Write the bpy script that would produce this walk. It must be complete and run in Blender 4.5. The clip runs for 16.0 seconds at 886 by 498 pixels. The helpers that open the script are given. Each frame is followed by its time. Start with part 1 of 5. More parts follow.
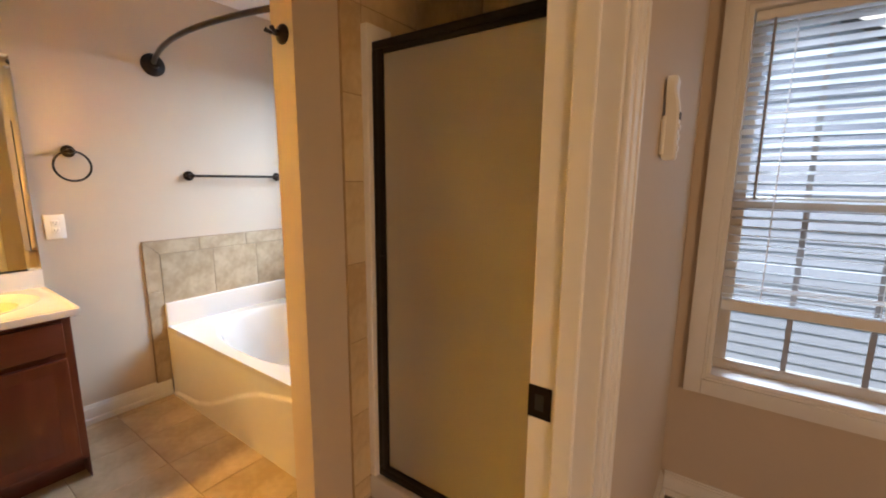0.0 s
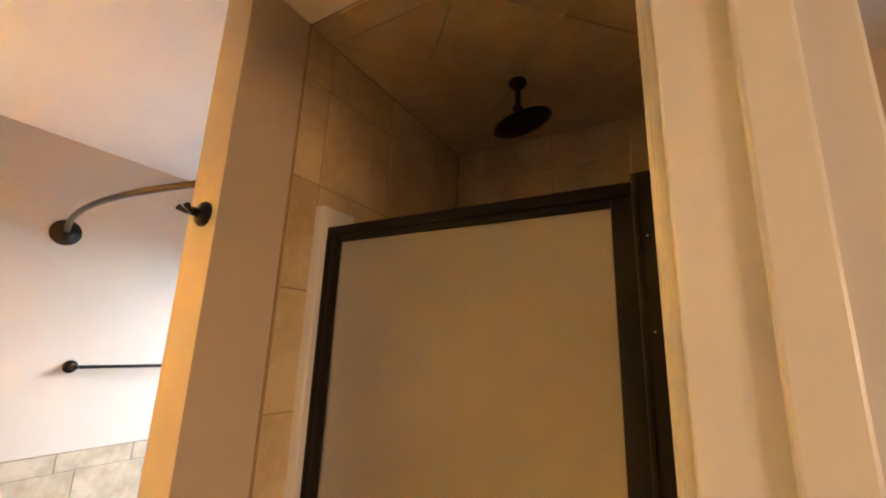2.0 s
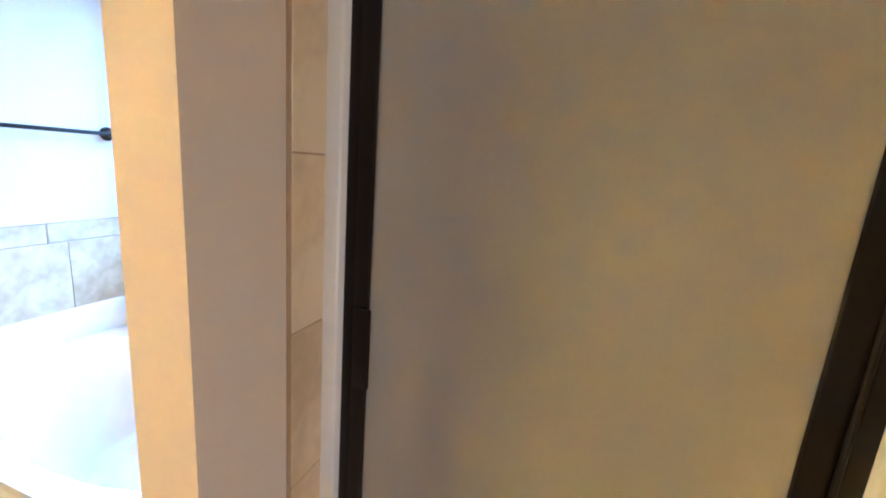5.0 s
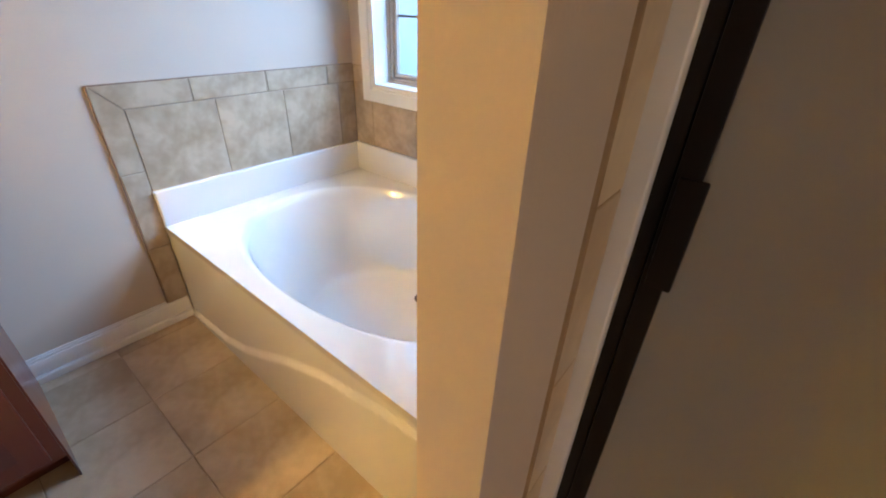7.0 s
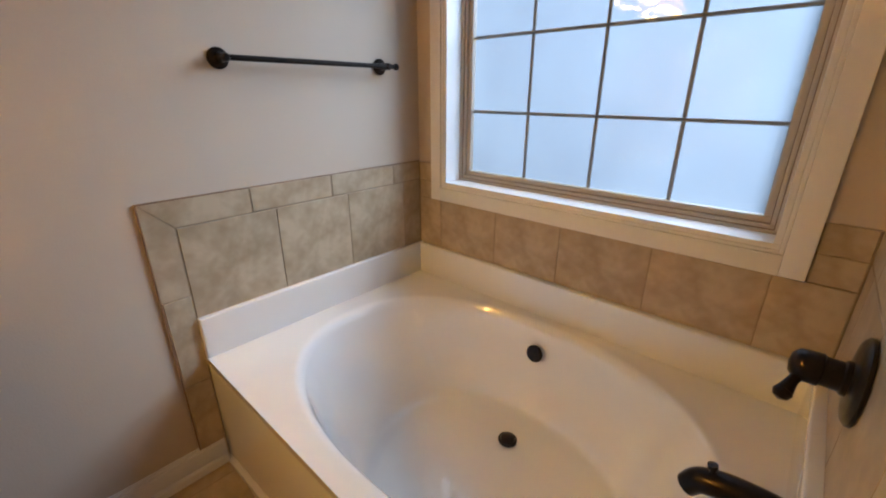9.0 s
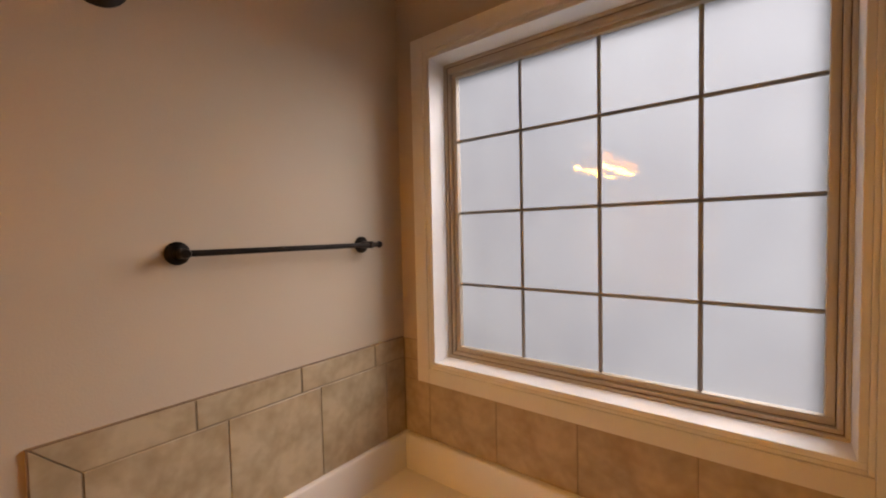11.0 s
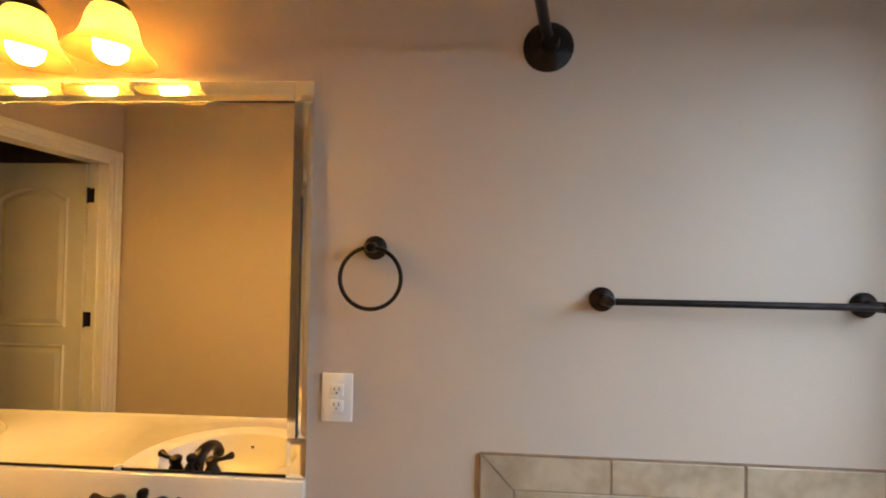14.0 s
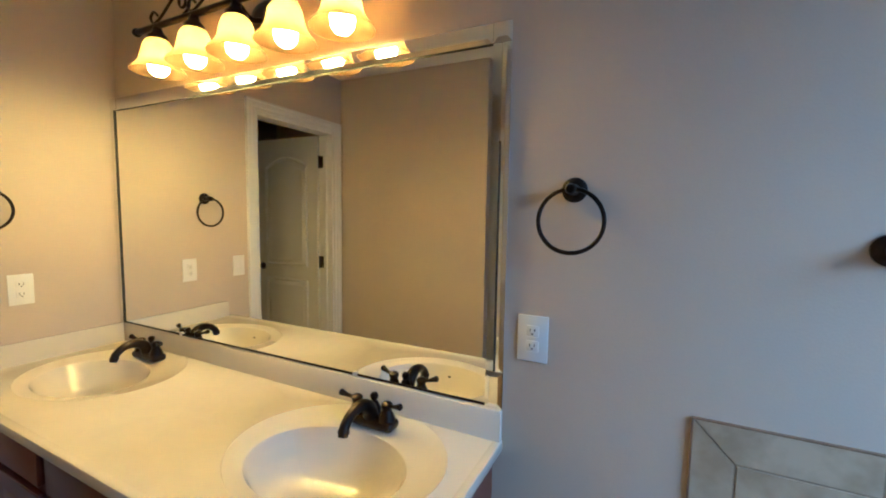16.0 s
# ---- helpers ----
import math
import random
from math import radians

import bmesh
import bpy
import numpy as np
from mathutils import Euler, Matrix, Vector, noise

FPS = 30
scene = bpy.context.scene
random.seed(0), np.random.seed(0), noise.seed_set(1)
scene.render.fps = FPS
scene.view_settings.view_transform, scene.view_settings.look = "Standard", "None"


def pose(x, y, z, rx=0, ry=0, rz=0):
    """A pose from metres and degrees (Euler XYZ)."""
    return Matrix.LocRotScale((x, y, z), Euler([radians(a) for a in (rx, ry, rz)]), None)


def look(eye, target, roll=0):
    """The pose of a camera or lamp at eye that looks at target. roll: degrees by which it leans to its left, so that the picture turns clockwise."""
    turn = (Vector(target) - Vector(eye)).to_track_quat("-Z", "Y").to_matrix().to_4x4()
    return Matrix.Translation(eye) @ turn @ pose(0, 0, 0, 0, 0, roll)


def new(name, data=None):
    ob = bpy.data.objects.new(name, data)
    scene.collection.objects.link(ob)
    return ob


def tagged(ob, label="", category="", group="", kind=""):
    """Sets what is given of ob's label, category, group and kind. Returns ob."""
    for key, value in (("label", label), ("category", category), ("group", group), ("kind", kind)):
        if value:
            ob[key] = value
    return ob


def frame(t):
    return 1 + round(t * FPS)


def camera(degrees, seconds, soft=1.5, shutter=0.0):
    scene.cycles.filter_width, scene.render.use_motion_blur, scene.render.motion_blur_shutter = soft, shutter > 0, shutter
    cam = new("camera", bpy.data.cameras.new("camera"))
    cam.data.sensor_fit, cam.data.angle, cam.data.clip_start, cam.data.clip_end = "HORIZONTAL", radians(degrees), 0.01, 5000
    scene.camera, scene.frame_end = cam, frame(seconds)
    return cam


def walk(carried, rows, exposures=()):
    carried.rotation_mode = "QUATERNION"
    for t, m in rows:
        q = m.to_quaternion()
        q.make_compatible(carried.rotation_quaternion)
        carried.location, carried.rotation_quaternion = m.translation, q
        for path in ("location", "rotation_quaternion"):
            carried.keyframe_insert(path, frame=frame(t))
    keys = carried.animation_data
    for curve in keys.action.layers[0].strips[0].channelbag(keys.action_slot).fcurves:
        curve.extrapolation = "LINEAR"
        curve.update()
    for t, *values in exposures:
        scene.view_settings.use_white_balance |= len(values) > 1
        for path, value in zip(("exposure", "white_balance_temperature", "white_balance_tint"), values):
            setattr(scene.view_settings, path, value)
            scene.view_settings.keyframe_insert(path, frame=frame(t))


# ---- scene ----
cam = camera(94.1, 16.0, soft=2.0)
PATH = [
    (0, (-2.017, -2.802, 1.347), (-0.41, -1.659, 1.016), 0.5),
    (0.5, (-1.919, -2.722, 1.384), (-0.262, -1.606, 1.283), 0.8),
    (1, (-1.841, -2.648, 1.432), (-0.15, -1.587, 1.558), 1.5),
    (1.5, (-1.774, -2.598, 1.47), (-0.09, -1.562, 1.773), 2.1),
    (2, (-1.694, -2.531, 1.513), (-0.014, -1.547, 1.972), 2.1),
    (2.5, (-1.603, -2.461, 1.534), (0.072, -1.546, 2.13), 2.2),
    (3, (-1.603, -2.346, 1.561), (0.134, -1.564, 2.17), 1.3),
    (3.5, (-1.588, -2.242, 1.546), (0.253, -1.599, 1.989), 0.7),
    (4, (-1.571, -2.186, 1.488), (0.34, -1.611, 1.624), 1.2),
    (4.5, (-1.563, -2.143, 1.396), (0.363, -1.616, 1.28), 2.4),
    (5, (-1.549, -2.087, 1.337), (0.313, -1.476, 0.936), 4.4),
    (5.2, (-1.553, -2.057, 1.311), (0.269, -1.388, 0.828), 4.7),
    (7.3, (-1.459, -1.724, 1.224), (-0.153, -0.625, 0.183), 1.4),
    (7.5, (-1.46, -1.681, 1.218), (-0.173, -0.561, 0.175), 0.8),
    (8, (-1.47, -1.571, 1.222), (-0.228, -0.398, 0.184), -0.7),
    (8.5, (-1.457, -1.455, 1.24), (-0.2, -0.21, 0.307), -0.9),
    (9, (-1.351, -1.368, 1.265), (0.036, -0.114, 0.555), 0.1),
    (9.5, (-1.268, -1.345, 1.291), (0.283, -0.18, 0.805), 0.3),
    (12, (-1.168, -1.074, 1.444), (0.192, 0.382, 1.616), 3.9),
    (12.5, (-1.125, -1.057, 1.448), (-0.152, 0.683, 1.6), 3.2),
    (13, (-1.131, -1.044, 1.449), (-0.569, 0.873, 1.554), 2.3),
    (13.5, (-1.149, -1.038, 1.447), (-0.94, 0.95, 1.519), 1.5),
    (14, (-1.144, -1.03, 1.455), (-1.263, 0.966, 1.49), 1.0),
    (14.5, (-1.134, -1.022, 1.449), (-1.536, 0.937, 1.456), 0.7),
    (15, (-1.144, -1.023, 1.443), (-1.77, 0.876, 1.404), 0.5),
    (15.5, (-1.161, -1.021, 1.434), (-1.981, 0.8, 1.329), 0.5),
    (16, (-1.208, -1.036, 1.41), (-2.104, 0.745, 1.243), 0.9),
]
# exposure: stops, kelvin, tint
EXPOSURES = [(0.0, 2.72, 7000, 23), (0.7, 2.75, 7000, 24), (1.5, 3.0, 7000, 24), (2.2, 3.35, 6700, 22), (3.0, 3.75, 6100, 15), (4.0, 3.87, 5900, 13), (4.6, 3.8, 5200, 12), (5.1, 3.6, 4300, 13), (5.8, 3.0, 4400, 14), (6.5, 2.65, 4600, 16), (7.5, 2.42, 5450, 20), (8.0, 2.08, 5350, 23), (9.0, 1.75, 6600, 23), (9.5, 1.6, 8700, 31), (10.5, 1.4, 10300, 39), (12.0, 1.35, 12600, 47), (13.0, 1.6, 13600, 53), (13.6, 1.82, 9800, 40), (14.0, 1.92, 6900, 22), (14.5, 1.8, 5500, 15), (15.0, 1.7, 5150, 12), (16.0, 1.6, 4550, 7)]

walk(cam, [(t, look(eye, target, roll)) for t, eye, target, roll in PATH], EXPOSURES)

# ---- plan (metres): vanity wall y = 0, bath window wall x = 0, floor z = 0
CEIL = 2.435
XC = -3.39            # wall at the vanity's far end
YD0, YD1, XD = -1.527, -1.640, -1.185   # stub wall between bath and shower
YE0, YE1 = -2.533, -2.645               # wall between shower and bedroom
XS = -0.06            # shower back wall
XBW = -0.125          # bedroom window wall
YF = -1.60            # wall behind the vanity area
XG = -2.17            # wall beside the entry
JX0, JX1 = -2.105, -1.345               # entry opening

# ---- world and lights
world = bpy.data.worlds.new("sky")
scene.world = world
world.use_nodes = True
wn = world.node_tree
sky = wn.nodes.new("ShaderNodeTexSky")
sky.sky_type = 'NISHITA'
sky.sun_disc = False
sky.sun_elevation = radians(40)
sky.sun_rotation = radians(250)
wn.links.new(sky.outputs[0], wn.nodes["Background"].inputs[0])
wn.nodes["Background"].inputs[1].default_value = 0.06
sun = bpy.data.lights.new("sun", 'SUN')
sun.energy, sun.angle, sun.color = 1.1, radians(12), (1.0, 0.96, 0.9)
new("sun", sun).matrix_world = look((-6, -14, 14), (3, 0, 0))
winlamp = bpy.data.lights.new("window_daylight", 'AREA')
winlamp.shape, winlamp.size, winlamp.size_y = 'RECTANGLE', 2.6, 2.2
winlamp.energy, winlamp.color = 72.0, (0.56, 0.79, 1.0)
new("window_daylight", winlamp).matrix_world = look((1.95, -1.75, 2.75), (-0.6, -0.30, 1.0))

# warm fill lamp, added in an invented opening of the unseen rear wall
bedlamp = bpy.data.lights.new("bedroom_fill", 'AREA')
bedlamp.shape, bedlamp.size, bedlamp.size_y = 'RECTANGLE', 1.56, 1.06
bedlamp.energy, bedlamp.color = 8.5, (1.0, 0.66, 0.33)
new("bedroom_fill", bedlamp).matrix_world = look((-3.91, -6.26, 1.5), (-3.0, -1.9, 1.4))

# ---- materials
def material(name, color, rough=0.5, metal=0.0, vary=0.10, scale=6.0, fine=60.0, bump=0.05, second=None, spec=0.5, coat=0.0, island=0.0, stretch=None, dist=0.004):
    m = bpy.data.materials.new(name)
    m.use_nodes = True
    nt = m.node_tree
    b = nt.nodes["Principled BSDF"]
    tc = nt.nodes.new("ShaderNodeTexCoord")
    src = tc.outputs["Object"]
    if stretch:
        mp = nt.nodes.new("ShaderNodeMapping")
        mp.inputs["Scale"].default_value = stretch
        nt.links.new(src, mp.inputs[0])
        src = mp.outputs[0]
    big = nt.nodes.new("ShaderNodeTexNoise")
    big.inputs["Scale"].default_value = scale
    big.inputs["Detail"].default_value = 5
    small = nt.nodes.new("ShaderNodeTexNoise")
    small.inputs["Scale"].default_value = fine
    small.inputs["Detail"].default_value = 3
    for n in (big, small):
        nt.links.new(src, n.inputs["Vector"])
    ramp = nt.nodes.new("ShaderNodeValToRGB")
    c2 = second or tuple(min(1, c * (1 + vary)) for c in color)
    c1 = color if second else tuple(c * (1 - vary) for c in color)
    ramp.color_ramp.elements[0].position, ramp.color_ramp.elements[1].position = 0.32, 0.68
    ramp.color_ramp.elements[0].color, ramp.color_ramp.elements[1].color = (*c1, 1), (*c2, 1)
    add = nt.nodes.new("ShaderNodeMath")
    add.operation = 'MULTIPLY_ADD'
    nt.links.new(small.outputs[0], add.inputs[0])
    add.inputs[1].default_value = 0.35
    sub = nt.nodes.new("ShaderNodeMath")
    sub.operation = 'SUBTRACT'
    nt.links.new(big.outputs[0], sub.inputs[0])
    sub.inputs[1].default_value = 0.175
    nt.links.new(sub.outputs[0], add.inputs[2])
    last = add.outputs[0]
    if island:
        oi = nt.nodes.new("ShaderNodeObjectInfo")
        ad = nt.nodes.new("ShaderNodeMath")
        ad.operation = 'MULTIPLY_ADD'
        nt.links.new(oi.outputs["Random"], ad.inputs[0])
        ad.inputs[1].default_value = island
        s2 = nt.nodes.new("ShaderNodeMath")
        s2.operation = 'SUBTRACT'
        nt.links.new(last, s2.inputs[0])
        s2.inputs[1].default_value = island / 2
        nt.links.new(s2.outputs[0], ad.inputs[2])
        last = ad.outputs[0]
    nt.links.new(last, ramp.inputs[0])
    nt.links.new(ramp.outputs[0], b.inputs["Base Color"])
    b.inputs["Metallic"].default_value = metal
    b.inputs["Specular IOR Level"].default_value = spec
    b.inputs["Coat Weight"].default_value = coat
    b.inputs["Coat Roughness"].default_value = 0.03
    rr = nt.nodes.new("ShaderNodeMapRange")
    rr.inputs["To Min"].default_value, rr.inputs["To Max"].default_value = rough * 0.85, min(1, rough * 1.15)
    nt.links.new(small.outputs[0], rr.inputs[0])
    nt.links.new(rr.outputs[0], b.inputs["Roughness"])
    if bump:
        bp = nt.nodes.new("ShaderNodeBump")
        bp.inputs["Strength"].default_value = bump
        bp.inputs["Distance"].default_value = dist
        nt.links.new(small.outputs[0], bp.inputs["Height"])
        nt.links.new(bp.outputs[0], b.inputs["Normal"])
    return m


PAINT = material("greige_wall_paint", (0.55, 0.463, 0.37), 0.62, vary=0.03, scale=2.0, fine=180, bump=0.10, spec=0.3)
CEILP = material("ceiling_paint", (0.80, 0.79, 0.77), 0.8, vary=0.02, scale=2.0, fine=150, bump=0.08, spec=0.2)
TRIM = material("white_trim_paint", (0.78, 0.77, 0.75), 0.32, vary=0.02, scale=5, fine=40, bump=0.02)
TILE = material("beige_stone_tile", (0.345, 0.262, 0.168), 0.38, second=(0.485, 0.39, 0.272), scale=9.0, fine=38, bump=0.06, island=0.15)
TILEB = material("shower_stone_tile", (0.47, 0.35, 0.20), 0.36, second=(0.64, 0.52, 0.335), scale=4.0, fine=34, bump=0.06, island=0.22)
FLOORT = material("tan_floor_tile", (0.38, 0.285, 0.18), 0.36, second=(0.55, 0.44, 0.31), scale=4.5, fine=32, bump=0.05, island=0.18)
TUBGROUT = material("tan_grout", (0.29, 0.225, 0.155), 0.85, vary=0.12, scale=14, fine=120, bump=0.2, spec=0.2)
SHGROUT = material("warm_tan_grout", (0.36, 0.26, 0.15), 0.85, vary=0.12, scale=14, fine=120, bump=0.2, spec=0.2)
GROUT = material("brown_grout", (0.36, 0.275, 0.185), 0.85, vary=0.15, scale=14, fine=120, bump=0.2, spec=0.2)
ACRYL = material("white_tub_acrylic", (0.76, 0.755, 0.74), 0.10, vary=0.012, scale=3, fine=12, bump=0.0, coat=1.0)
ACRYL.node_tree.nodes["Principled BSDF"].inputs["Coat IOR"].default_value = 2.0
MARBLE = material("cream_cultured_marble", (0.66, 0.61, 0.52), 0.14, vary=0.03, scale=3.5, fine=16, bump=0.0, coat=0.3)
WOOD = material("dark_cherry_wood", (0.085, 0.018, 0.0115), 0.32, second=(0.125, 0.027, 0.017), scale=3, fine=7, bump=0.0, coat=0.45, stretch=(3, 3, 0.3))
WOODH = material("dark_cherry_wood_crosswise", (0.085, 0.018, 0.0115), 0.32, second=(0.125, 0.027, 0.017), scale=3, fine=7, bump=0.0, coat=0.12, stretch=(0.3, 3, 3))
BRONZE = material("oil_rubbed_bronze", (0.022, 0.016, 0.013), 0.30, metal=0.75, vary=0.35, scale=18, fine=90, bump=0.02)
MATTBRONZE = material("matt_dark_bronze", (0.012, 0.009, 0.007), 0.75, vary=0.3, scale=18, fine=90, bump=0.02, spec=0.15)
BLACKAL = material("dark_bronze_aluminium", (0.009, 0.006, 0.0045), 0.48, metal=0.0, spec=0.22, vary=0.2, scale=8, fine=120, bump=0.02)
PLASTIC = material("white_plastic", (0.76, 0.75, 0.72), 0.30, vary=0.01, scale=6, fine=40, bump=0.0)
DARK = material("dark_slot", (0.02, 0.02, 0.02), 0.6, vary=0.1, bump=0)
CARPET = material("brown_carpet", (0.12, 0.095, 0.07), 0.95, second=(0.20, 0.165, 0.125), scale=16, fine=300, bump=0.8, spec=0.1, dist=0.01)
VINYLW = material("window_vinyl", (0.50, 0.44, 0.36), 0.4, vary=0.02, scale=6, fine=50, bump=0.01)
GRILLE = material("grey_window_grille", (0.26, 0.26, 0.26), 0.5, vary=0.05, scale=8, fine=50, bump=0)
SIDING = material("pale_vinyl_siding", (0.27, 0.32, 0.39), 0.55, vary=0.04, scale=2, fine=40, bump=0.05)
ROOFM = material("grey_shingles", (0.10, 0.10, 0.11), 0.9, vary=0.3, scale=4, fine=30, bump=0.4)
GRASS = material("grass_ground", (0.05, 0.08, 0.03), 0.95, second=(0.10, 0.13, 0.05), scale=2, fine=50, bump=0.5, dist=0.02)
DOORP = material("white_door_paint", (0.74, 0.725, 0.69), 0.36, vary=0.02, scale=4, fine=90, bump=0.03)
# darker than the greige paint: the closet's dimness is put into the colour
CLOSET = material("closet_shaded_paint", (0.36, 0.26, 0.18), 0.7, vary=0.08, scale=3, fine=120, bump=0.06)
BRASS = material("brown_tile_edge", (0.22, 0.14, 0.085), 0.5, vary=0.2, scale=20, fine=90, bump=0.05)
SLAT = material("white_blind_slat", (0.78, 0.79, 0.80), 0.4, vary=0.01, scale=6, fine=60, bump=0.01)


def shader(name, build):
    m = bpy.data.materials.new(name)
    m.use_nodes = True
    nt = m.node_tree
    nt.nodes.remove(nt.nodes["Principled BSDF"])
    build(nt, nt.nodes["Material Output"].inputs[0])
    return m


def _mirror(nt, out):
    g = nt.nodes.new("ShaderNodeBsdfGlossy")
    g.inputs["Color"].default_value = (0.90, 0.91, 0.89, 1)
    g.inputs["Roughness"].default_value = 0.0
    nt.links.new(g.outputs[0], out)


def _mirror_edge(nt, out):
    g = nt.nodes.new("ShaderNodeBsdfGlossy")
    g.inputs["Color"].default_value = (0.88, 0.89, 0.86, 1)
    g.inputs["Roughness"].default_value = 0.08
    nt.links.new(g.outputs[0], out)


def _rain_glass(nt, out):
    """Obscure window glass: diffuses daylight, with a rippled gloss."""
    tr = nt.nodes.new("ShaderNodeBsdfTranslucent")
    cloud = nt.nodes.new("ShaderNodeTexNoise")
    cloud.inputs["Scale"].default_value = 2.2
    cloud.inputs["Detail"].default_value = 2
    tint = nt.nodes.new("ShaderNodeValToRGB")
    tint.color_ramp.elements[0].position, tint.color_ramp.elements[1].position = 0.33, 0.67
    tint.color_ramp.elements[0].color, tint.color_ramp.elements[1].color = (0.285, 0.322, 0.350, 1), (0.335, 0.380, 0.408, 1)
    nt.links.new(cloud.outputs[0], tint.inputs[0])
    nt.links.new(tint.outputs[0], tr.inputs["Color"])
    gl = nt.nodes.new("ShaderNodeBsdfGlossy")
    gl.inputs["Roughness"].default_value = 0.03
    tc = nt.nodes.new("ShaderNodeTexCoord")
    no = nt.nodes.new("ShaderNodeTexNoise")
    no.inputs["Scale"].default_value = 70
    no.inputs["Detail"].default_value = 2
    mp = nt.nodes.new("ShaderNodeMapping")
    mp.inputs["Scale"].default_value = (1, 0.45, 1)
    nt.links.new(tc.outputs["Object"], mp.inputs[0])
    nt.links.new(tc.outputs["Object"], cloud.inputs["Vector"])
    nt.links.new(mp.outputs[0], no.inputs["Vector"])
    bp = nt.nodes.new("ShaderNodeBump")
    bp.inputs["Strength"].default_value = 0.035
    bp.inputs["Distance"].default_value = 0.003
    nt.links.new(no.outputs[0], bp.inputs["Height"])
    nt.links.new(bp.outputs[0], gl.inputs["Normal"])
    fr = nt.nodes.new("ShaderNodeFresnel")
    fr.inputs[0].default_value = 1.75
    mx = nt.nodes.new("ShaderNodeMixShader")
    nt.links.new(fr.outputs[0], mx.inputs[0])
    nt.links.new(tr.outputs[0], mx.inputs[1])
    nt.links.new(gl.outputs[0], mx.inputs[2])
    nt.links.new(mx.outputs[0], out)


def _frosted(nt, out):
    b = nt.nodes.new("ShaderNodeBsdfPrincipled")
    b.inputs["Base Color"].default_value = (0.93, 0.94, 0.92, 1)
    b.inputs["Transmission Weight"].default_value = 1.0
    b.inputs["Roughness"].default_value = 0.11
    b.inputs["IOR"].default_value = 1.42
    d = nt.nodes.new("ShaderNodeBsdfTranslucent")
    d.inputs["Color"].default_value = (0.80, 0.79, 0.74, 1)
    d2 = nt.nodes.new("ShaderNodeBsdfDiffuse")
    d2.inputs["Color"].default_value = (0.84, 0.81, 0.74, 1)
    m1 = nt.nodes.new("ShaderNodeMixShader")
    m1.inputs[0].default_value = 0.62
    nt.links.new(d.outputs[0], m1.inputs[1])
    nt.links.new(d2.outputs[0], m1.inputs[2])
    m2 = nt.nodes.new("ShaderNodeMixShader")
    m2.inputs[0].default_value = 0.40
    nt.links.new(b.outputs[0], m2.inputs[1])
    nt.links.new(m1.outputs[0], m2.inputs[2])
    nt.links.new(m2.outputs[0], out)


def _clear(nt, out):
    t = nt.nodes.new("ShaderNodeBsdfTransparent")
    t.inputs[0].default_value = (0.92, 0.95, 0.95, 1)
    g = nt.nodes.new("ShaderNodeBsdfGlossy")
    g.inputs["Roughness"].default_value = 0.01
    fr = nt.nodes.new("ShaderNodeFresnel")
    fr.inputs[0].default_value = 1.45
    mx = nt.nodes.new("ShaderNodeMixShader")
    nt.links.new(fr.outputs[0], mx.inputs[0])
    nt.links.new(t.outputs[0], mx.inputs[1])
    nt.links.new(g.outputs[0], mx.inputs[2])
    nt.links.new(mx.outputs[0], out)


def _shade(nt, out):
    tr = nt.nodes.new("ShaderNodeBsdfTranslucent")
    df = nt.nodes.new("ShaderNodeBsdfDiffuse")
    tc = nt.nodes.new("ShaderNodeTexCoord")
    no = nt.nodes.new("ShaderNodeTexNoise")
    no.inputs["Scale"].default_value = 22
    no.inputs["Detail"].default_value = 4
    nt.links.new(tc.outputs["Object"], no.inputs["Vector"])
    rp = nt.nodes.new("ShaderNodeValToRGB")
    rp.color_ramp.elements[0].color, rp.color_ramp.elements[1].color = (0.14, 0.082, 0.027, 1), (0.25, 0.178, 0.082, 1)
    nt.links.new(no.outputs[0], rp.inputs[0])
    for n in (tr, df):
        nt.links.new(rp.outputs[0], n.inputs["Color"])
    mx = nt.nodes.new("ShaderNodeMixShader")
    mx.inputs[0].default_value = 0.30
    nt.links.new(tr.outputs[0], mx.inputs[1])
    nt.links.new(df.outputs[0], mx.inputs[2])
    nt.links.new(mx.outputs[0], out)


BULB_POWER = 86.0


def _bulb(nt, out):
    e = nt.nodes.new("ShaderNodeEmission")
    e.inputs[0].default_value = (1.0, 0.575, 0.105, 1)
    e.inputs[1].default_value = BULB_POWER
    nt.links.new(e.outputs[0], out)


MIRROR, MIRROR_EDGE = shader("mirror_silver", _mirror), shader("bevelled_mirror_strip", _mirror_edge)
RAIN, FROST, CLEAR = shader("obscure_glass", _rain_glass), shader("frosted_glass", _frosted), shader("clear_glass", _clear)
SHADE, BULB = shader("amber_alabaster_glass", _shade), shader("lit_bulb", _bulb)

# ---- mesh helpers
BASE = {}


def thing(name, at, label, category, group="", kind=""):
    ob = new(name)
    ob.location = at
    ob.empty_display_size = 0.05
    BASE[ob] = Vector(at)
    return tagged(ob, label, category, group, kind)


def put_mesh(name, bm, mat, smooth=False):
    me = bpy.data.meshes.new(name)
    bmesh.ops.recalc_face_normals(bm, faces=bm.faces)
    bm.to_mesh(me)
    bm.free()
    me.materials.append(mat)
    if smooth:
        me.shade_smooth()
        me.set_sharp_from_angle(angle=radians(38))
    return me


def part(name, bm, mat, parent=None, label="", smooth=False):
    """One mesh object from a bmesh in world coordinates, under a thing or a part."""
    base = BASE.get(parent, Vector((0, 0, 0)))
    bmesh.ops.translate(bm, verts=bm.verts, vec=-base)
    ob = new(name, put_mesh(name, bm, mat, smooth))
    if parent is not None:
        ob.parent = parent
        BASE[ob] = base
    return tagged(ob, label) if label else ob


